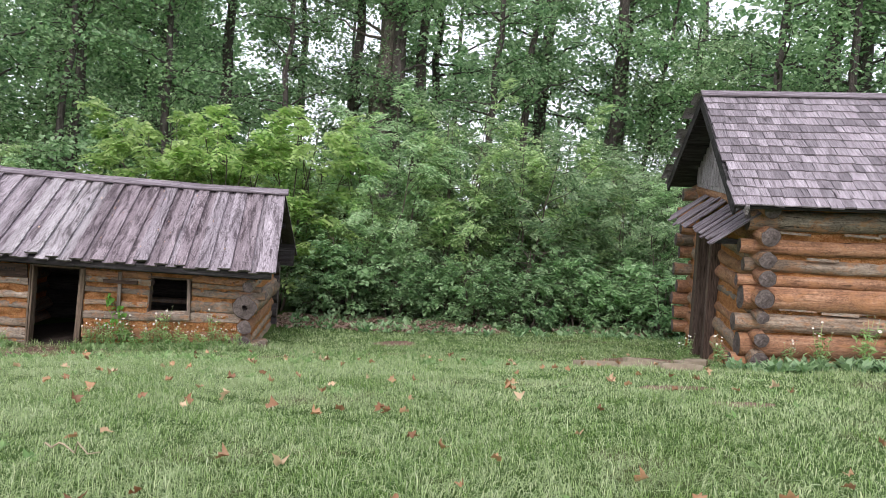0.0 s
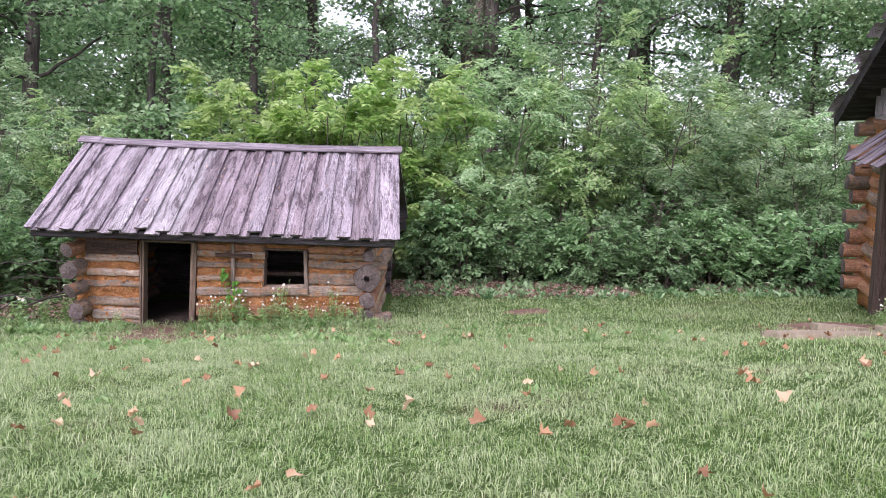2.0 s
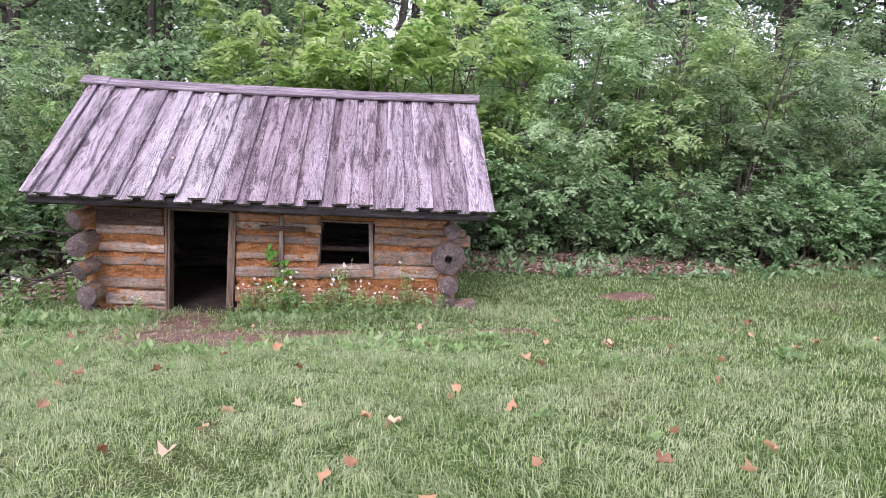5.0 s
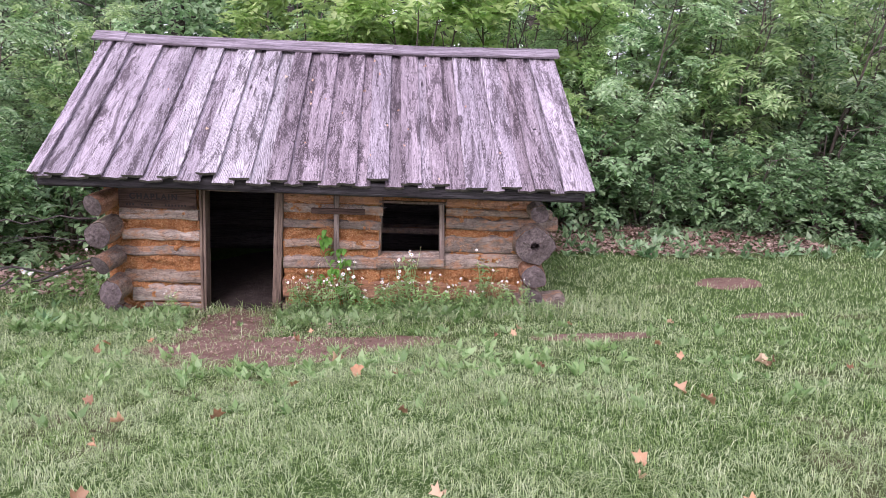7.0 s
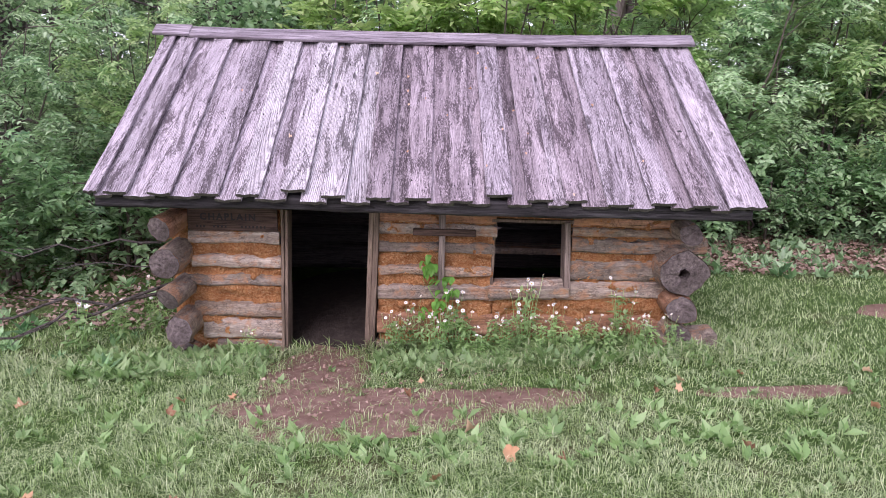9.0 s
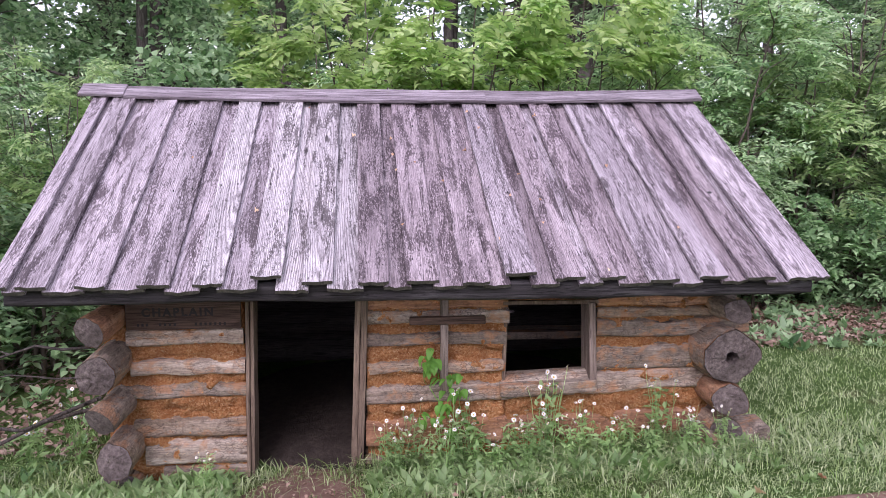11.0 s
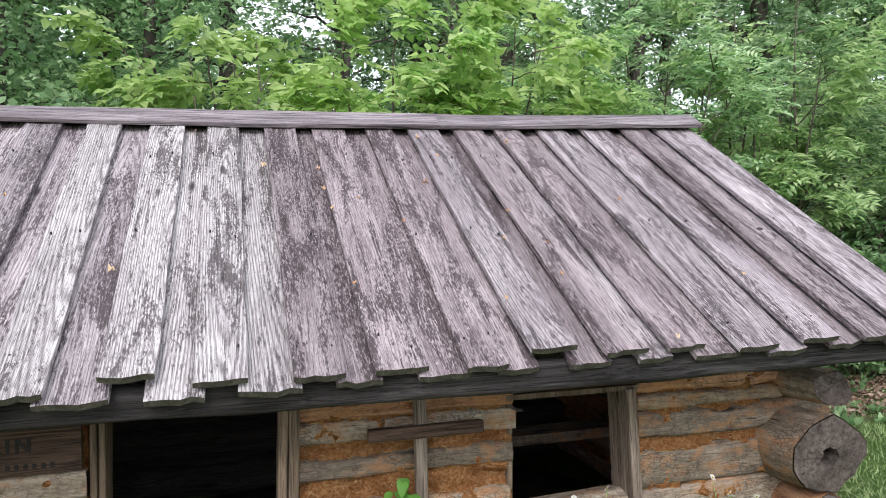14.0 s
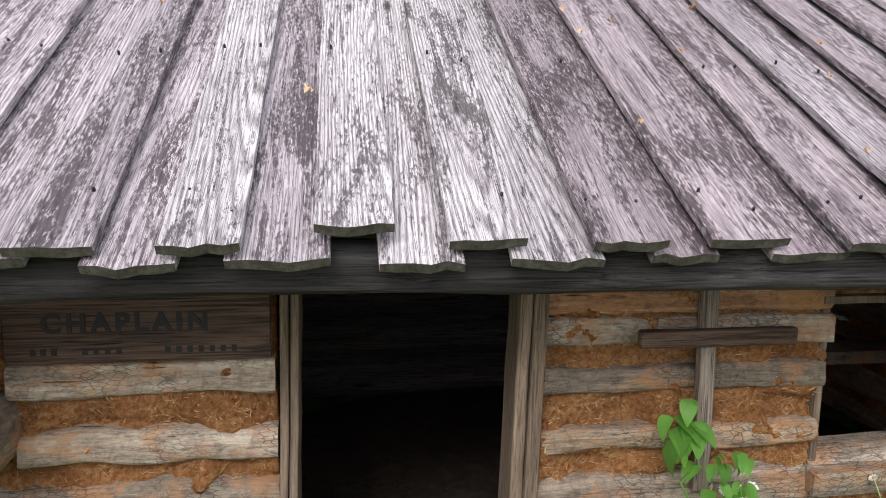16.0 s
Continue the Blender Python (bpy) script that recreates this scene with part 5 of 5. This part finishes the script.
grass("lawn_grass", 22000, -3.0, 4.4, -0.7, 0.35, 0.06, 0.17, 0.006, 6)


def broad_weeds(name, count, x0, x1, y0, y1, lo, hi, seed, mat, label, lift=(5, 60)):
    """Rosettes of broad leaves."""
    g = np.random.RandomState(seed)
    c = np.stack([g.uniform(x0, x1, count), g.uniform(y0, y1, count)], 1)
    c = c[keep_off(c[:, 0], c[:, 1]) & (g.rand(count) > bare_amount(c[:, 0], c[:, 1]) * 0.9)]
    k = 7
    x, y = np.repeat(c[:, 0], k), np.repeat(c[:, 1], k)
    n = len(x)
    x, y = x + g.normal(0, 0.012, n), y + g.normal(0, 0.012, n)
    f, s, u = rotations(n, -lift[1], -lift[0], g)
    ln = np.repeat(g.uniform(lo, hi, len(c)), k) * g.uniform(0.6, 1.2, n)
    v, t = leaves_at(np.stack([x, y, ground_z(x, y) + 0.008], 1), f, s, u, ln, ln * 0.40)
    tagged(new(name, cloud_mesh(name, v, [t], mat)), label, "weeds", kind="stuff")


broad_weeds("lawn_weeds", 300, -3, 7, -3.2, -0.2, 0.05, 0.10, 8, M_WEED, "broad-leaved plantain weeds scattered in the lawn", (25, 75))
broad_weeds("lawn_weeds", 120, -0.8, 3.6, -2.5, -1.5, 0.055, 0.12, 28, M_WEED, "broad-leaved plantain weeds scattered in the lawn", (25, 75))
broad_weeds("lawn_weeds", 120, -3, 9, -9.0, -4.2, 0.04, 0.075, 9, M_WEED, "broad-leaved plantain weeds scattered in the lawn")
broad_weeds("wall_weeds", 260, -1.5, -0.03, -0.7, -0.05, 0.06, 0.14, 10, M_WEED, "low leafy weeds against the hut wall", (15, 75))
broad_weeds("wall_weeds", 380, 0.8, 3.3, -0.65, -0.05, 0.05, 0.13, 12, M_WEED, "low leafy weeds against the hut wall", (15, 80))
broad_weeds("edge_weeds", 420, 3.6, 13, 1.9, 3.9, 0.08, 0.18, 13, M_BRAMBLE, "leafy undergrowth where the lawn meets the thicket", (15, 80))
broad_weeds("edge_weeds", 200, -6, -1.2, -0.8, 2.2, 0.08, 0.17, 14, M_BRAMBLE, "leafy undergrowth where the lawn meets the thicket", (15, 80))
broad_weeds("cabin_weeds", 150, 9.3, 13, -4.0, -3.0, 0.10, 0.2, 15, M_BRAMBLE, "leafy weeds along the cabin wall", (15, 80))


def litter(name, count, x0, x1, y0, y1, seed, lo=0.035, hi=0.085):
    g = np.random.RandomState(seed)
    x, y = g.uniform(x0, x1, count), g.uniform(y0, y1, count)
    ok = keep_off(x, y)
    x, y = x[ok], y[ok]
    f, s, u = rotations(len(x), -30, 20, g)
    ln = g.uniform(lo, hi, len(x))
    v, t = leaves_at(np.stack([x, y, ground_z(x, y) + g.uniform(0.01, 0.05, len(x))], 1), f, s, u, ln, ln * 0.7, 0.3)
    tagged(new(name, cloud_mesh(name, v, [t], M_LITTER)), "reddish-brown dry leaf litter under the shrubs", "leaf litter", kind="stuff")


litter("leaf_litter", 5600, 3.3, 7.6, 2.2, 4.2, 16)
litter("leaf_litter", 3000, -5.5, -1.2, 0.6, 3.4, 17)
litter("soil_litter", 300, -0.1, 1.8, -1.7, -0.2, 19, 0.015, 0.045)
litter("leaf_litter", 1500, 8.2, 12.5, 3.0, 4.4, 18)


def dry_leaf_mesh(seed, size):
    """A lobed, curled maple leaf."""
    g = random.Random(seed)
    bm = bmesh.new()
    c = bm.verts.new((0, 0, 0))
    ring = []
    lobes = (0.6, 0.85, 0.75, 0.95, 0.8, 1.0, 0.8, 0.95, 0.72, 0.85, 0.6, 0.4)
    cup = g.uniform(0.2, 1.2)
    for k, r in enumerate(lobes):
        a = -math.pi / 2 + 2 * math.pi * (k + 0.5) / len(lobes)
        r *= size * g.uniform(0.65, 1.2) * 0.40
        x, y = r * math.cos(a) * g.uniform(0.7, 1.0), r * math.sin(a)
        ring.append(bm.verts.new((x * 0.85, y, cup * x * x / size * 3 + g.uniform(-0.12, 0.20) * size)))
    for k in range(len(ring)):
        bm.faces.new((c, ring[k], ring[(k + 1) % len(ring)]))
    return to_mesh(bm, "fallen_leaf", M_DRY, True)


DRY = [dry_leaf_mesh(k, s) for k, s in enumerate((0.11, 0.13, 0.09, 0.15, 0.12, 0.10))]


def drop_leaf(k, x, y, z, turn, tilt=0.0, roll=0.0):
    tagged(part("fallen_leaf", DRY[k % 6], None, None, m=pose(x, y, z, tilt, roll, turn)), "curled tan dry leaf lying in the grass", "leaf", "fallen leaves")


lr = random.Random(77)
LEAF_SPOTS = ((1.94, -6.51), (2.5, -6.42), (2.96, -6.30), (3.38, -6.28), (3.72, -6.60), (4.55, -6.75), (4.97, -6.56), (4.70, -6.61), (3.90, -6.13), (4.63, -5.66), (4.33, -5.22), (3.81, -5.34), (3.30, -4.50), (1.79, -4.46), (1.69, -5.09),
              (2.51, -5.24), (2.41, -5.38), (4.57, -6.04), (3.66, -5.77), (5.2, -6.2), (1.68, -2.36), (2.9, -2.3))
for k, (x, y) in enumerate(LEAF_SPOTS):
    drop_leaf(k + 1, x, y, gz(x, y) + 0.065, lr.uniform(0, 360), lr.uniform(-50, 30), lr.uniform(-35, 35))
for k in range(190):
    x, y = lr.uniform(-3.5, 9.0), lr.uniform(-8.8, -0.9)
    if not bool(keep_off(np.array(x), np.array(y))):
        continue
    drop_leaf(k, x, y, gz(x, y) + 0.05, lr.uniform(0, 360), lr.uniform(-45, 45), lr.uniform(-45, 45))


def on_roof(x, up, lift=0.07):
    return pose(x, EAVE_Y + up * math.cos(SLOPE), EAVE_Z + up * math.sin(SLOPE), math.degrees(SLOPE), 0, 0) @ pose(0, 0, lift, 0, 0, 0)


for k, (x, up) in enumerate(((1.57, 1.95), (1.64, 1.72), (1.31, 1.02), (0.70, 1.60), (1.75, 0.85), (2.24, 0.10), (1.92, 0.55), (1.02, 0.55), (1.13, 1.25), (2.1, 1.9), (1.85, 1.1), (0.35, 2.0), (0.97, 1.55), (0.98, 1.35), (1.0, 1.15), (1.5, 1.4), (1.95, 0.8), (1.62, 0.4), (2.5, 1.2), (2.8, 0.5), (-0.4, 1.3), (0.1, 0.7))):
    m = on_roof(x, up) @ pose(0, 0, 0, lr.uniform(-20, 20), 0, lr.uniform(0, 360)) @ Matrix.Diagonal((0.42, 0.30, 0.42, 1))
    tagged(part("fallen_leaf", DRY[k % 6], None, None, m=m), "small tan dry leaf lying on the board roof", "leaf", "leaves on the roof")


def flower_weed(seed, height, heads, mat=M_WEED):
    """A leafy stalk that branches into small white daisy-like heads."""
    g = np.random.RandomState(seed)
    root = thing("flowering_weed", "tall leafy weed with small white flowers by the log wall", "plant", group="white flowering weeds")
    tubes, ends = [], []
    for k in range(heads):
        a = g.uniform(0, 2 * np.pi)
        e = np.array([np.cos(a), np.sin(a), 0]) * g.uniform(0.03, 0.16) + np.array([0, 0, height * g.uniform(0.72, 1.0)])
        q, r = limb(np.array([0, 0, -0.03]) + g.normal(0, 0.012, 3) * [1, 1, 0], e, 0.0035, 0.0015, g, 0.1, 7)
        tubes.append(tube(q, r, 4))
        ends.append(e)
    v, f = join_tubes(tubes)
    tagged(part("stem", cloud_mesh("stems", v, [f], mat), None, root), kind="stuff")
    n = 110
    h = g.uniform(0.02, 0.8, n) ** 1.3 * height
    fw, s, u = rotations(n, -40, 30, g)
    v, t = leaves_at(np.stack([g.normal(0, 0.045, n), g.normal(0, 0.04, n), h], 1), fw, s, u, g.uniform(0.05, 0.11, n), g.uniform(0.02, 0.035, n))
    part("leaves", cloud_mesh("leaves", v, [t], mat), None, root)
    for e in ends:
        bm = bmesh.new()
        size = g.uniform(0.016, 0.022)
        for k in range(15):
            a = 2 * math.pi * k / 15 + g.uniform(-0.08, 0.08)
            lift = g.uniform(0.0, 0.004)
            vs = [bm.verts.new((math.cos(a + da) * rr * size, math.sin(a + da) * rr * size, zz)) for da, rr, zz in ((-0.25, 0.3, 0.0), (-0.20, 0.8, lift), (0.0, 1.0, lift), (0.20, 0.8, lift), (0.25, 0.3, 0.0))]
            bm.faces.new(vs)
        flower = part("flower", bm, M_PETAL, root, "small white flower head", pose(*e, g.uniform(10, 60), g.uniform(-30, 30), g.uniform(0, 360)))
        bm = bmesh.new()
        bmesh.ops.create_icosphere(bm, subdivisions=1, radius=size * 0.36)
        for v in bm.verts:
            v.co.z = v.co.z * 0.5 + 0.001
        part("flower_eye", bm, M_FLOWER_EYE, flower, "yellow centre")
    return root


WEEDS = [flower_weed(1, 0.55, 8), flower_weed(2, 0.42, 6), flower_weed(3, 0.62, 9)]
used = set()
for k, (x, y, s) in enumerate(((1.42, -0.17, 1.0), (1.50, -0.22, 0.9), (1.98, -0.16, 1.05), (1.90, -0.24, 0.8), (2.35, -0.3, 0.7), (2.72, -0.22, 0.95), (0.98, -0.25, 0.6), (2.62, -0.34, 0.6), (-0.22, -0.25, 0.5), (3.1, -0.35, 0.6), (1.62, -0.3, 0.65),
                              (10.3, -3.35, 0.95), (10.75, -3.5, 1.2), (11.0, -3.7, 1.3), (11.3, -3.5, 1.3), (9.35, -2.75, 0.8), (9.2, -2.0, 0.7), (9.45, -1.7, 0.7), (10.0, -3.2, 0.7), (-1.5, 0.3, 1.1), (-1.25, 0.45, 0.9), (11.6, -3.7, 1.2), (-1.7, 0.0, 1.2), (1.3, -0.3, 0.75), (2.1, -0.28, 0.6), (2.95, -0.28, 0.7),
                              (1.08, -0.2, 0.8), (1.2, -0.26, 0.7), (1.72, -0.2, 0.85), (1.82, -0.33, 0.6), (2.22, -0.2, 0.7), (2.5, -0.24, 0.75), (2.84, -0.36, 0.6), (0.92, -0.16, 0.7))):
    w = WEEDS[k % 3]
    m = pose(x, y, gz(x, y), 0, 0, 47 * k) @ Matrix.Diagonal((s, s, s, 1))
    if k % 3 in used:
        w = copy_thing(w, Matrix.Identity(4))
    used.add(k % 3)
    w.matrix_basis = m

# creeper growing up the cross
def broad_leaf(bm, base, yaw, fall, length, width):
    """An oval, pointed leaf that arches over and hangs down, folded a little along its rib."""
    rows, n = [], 8
    x, z, ang = 0.0, 0.0, fall * 0.35
    for k in range(n + 1):
        t = k / n
        half = width * 0.5 * math.sin(math.pi * min(1.0, t ** 0.72)) ** 0.8 * (1 - 0.25 * t)
        rows.append([(x, s * half, z + abs(s) * half * 0.32) for s in (-1, -0.5, 0, 0.5, 1)])
        ang += fall * 1.2 / n
        x += math.cos(ang) * length / n
        z -= math.sin(ang) * length / n
    turn = pose(*base, 0, 0, yaw)
    grid = [[bm.verts.new(turn @ Vector(p)) for p in r] for r in rows]
    for r, q in zip(grid, grid[1:]):
        for i in range(4):
            bm.faces.new((r[i], r[i + 1], q[i + 1], q[i]))


vine = thing("creeper", "green creeper with broad leaves climbing the cross", "plant", pose(1.21, -0.09, 0.1))
g = np.random.RandomState(8)
q, r = limb(np.array([0.12, -0.03, -0.1]), np.array([0.0, -0.02, 0.70]), 0.005, 0.0025, g, 0.2, 12)
v, f = tube(q, r, 5)
part("stem", cloud_mesh("stem", v, [f], M_CREEPER), None, vine)
for cx, cz, n, ln in ((-0.01, 0.70, 13, 0.115), (0.12, 0.56, 10, 0.085), (0.17, 0.47, 11, 0.08), (0.08, 0.37, 9, 0.085), (-0.04, 0.28, 8, 0.085), (0.14, 0.2, 9, 0.09)):
    for k in range(n):
        bm = bmesh.new()
        size = ln * g.uniform(0.7, 1.15)
        broad_leaf(bm, (g.normal(cx, 0.035), g.normal(-0.03, 0.012), g.normal(cz, 0.025)), g.uniform(-175, -5), g.uniform(0.5, 1.5), size, size * g.uniform(0.5, 0.66))
        part("leaf", bm, M_CREEPER, vine, smooth=True)

# a curl of loose bark hanging in the upper window corner
bm = bmesh.new()
rows = []
for k in range(13):
    t = k / 12
    a = -0.6 + 3.6 * t
    x, z = 0.030 * math.sin(a) * (1 + 0.5 * t), -0.05 * t - 0.016 * math.cos(a)
    rows.append([bm.verts.new((x + 0.004 * s, -0.018 + 0.018 * s, z + 0.004 * math.sin(7 * t + s))) for s in (-1, 0, 1)])
for r, q in zip(rows, rows[1:]):
    for i in range(2):
        bm.faces.new((r[i], r[i + 1], q[i + 1], q[i]))
bmesh.ops.solidify(bm, geom=bm.faces[:], thickness=0.004)
part("bark_curl", bm, M_BOARD_UP, window_frame, "curl of loose grey bark", pose(1.725, -0.01, 1.10), smooth=True)

# fallen branches beside the hut
for x, y, z, yaw, pitch, ln, rad in ((-1.05, 0.35, 0.42, 200, 10, 2.2, 0.015), (-1.0, 0.1, 0.85, 185, 3, 1.6, 0.010), (-1.1, 0.5, 0.3, 215, 6, 1.8, 0.016), (-0.9, 0.3, 0.65, 170, 8, 1.3, 0.008)):
    g = np.random.RandomState(int(ln * 100))
    q, r = limb(np.zeros(3), np.array([ln, 0, 0]), rad, rad * 0.4, g, 0.12, 10)
    tb = [tube(q, r, 6)]
    for k in (3, 5, 7):
        q2, r2 = limb(q[k], q[k] + np.array([0.35, g.uniform(-0.25, 0.25), g.uniform(-0.05, 0.2)]), rad * 0.5, rad * 0.2, g, 0.15, 5)
        tb.append(tube(q2, r2, 5))
    v, f = join_tubes(tb)
    br = thing("fallen_branch", "bare grey fallen branch leaning by the hut corner", "branch", pose(x, y, z, 0, pitch, yaw), "fallen branches")
    part("wood", cloud_mesh("wood", v, [f], M_BARK), None, br)

# a dry stalk lying on the lawn
STICK_X, STICK_Y = 3.25, -7.51
g = np.random.RandomState(4)
q, r = limb(np.zeros(3), np.array([0.42, 0.0, 0.05]), 0.006, 0.003, g, 0.25, 9)
v, f = tube(q, r, 5)
stick = thing("dry_stick", "pale dry stick lying on the lawn", "stick", pose(STICK_X, STICK_Y, gz(STICK_X, STICK_Y) + 0.05, 0, 0, -35))
part("wood", cloud_mesh("wood", v, [f], M_STRAW), None, stick)
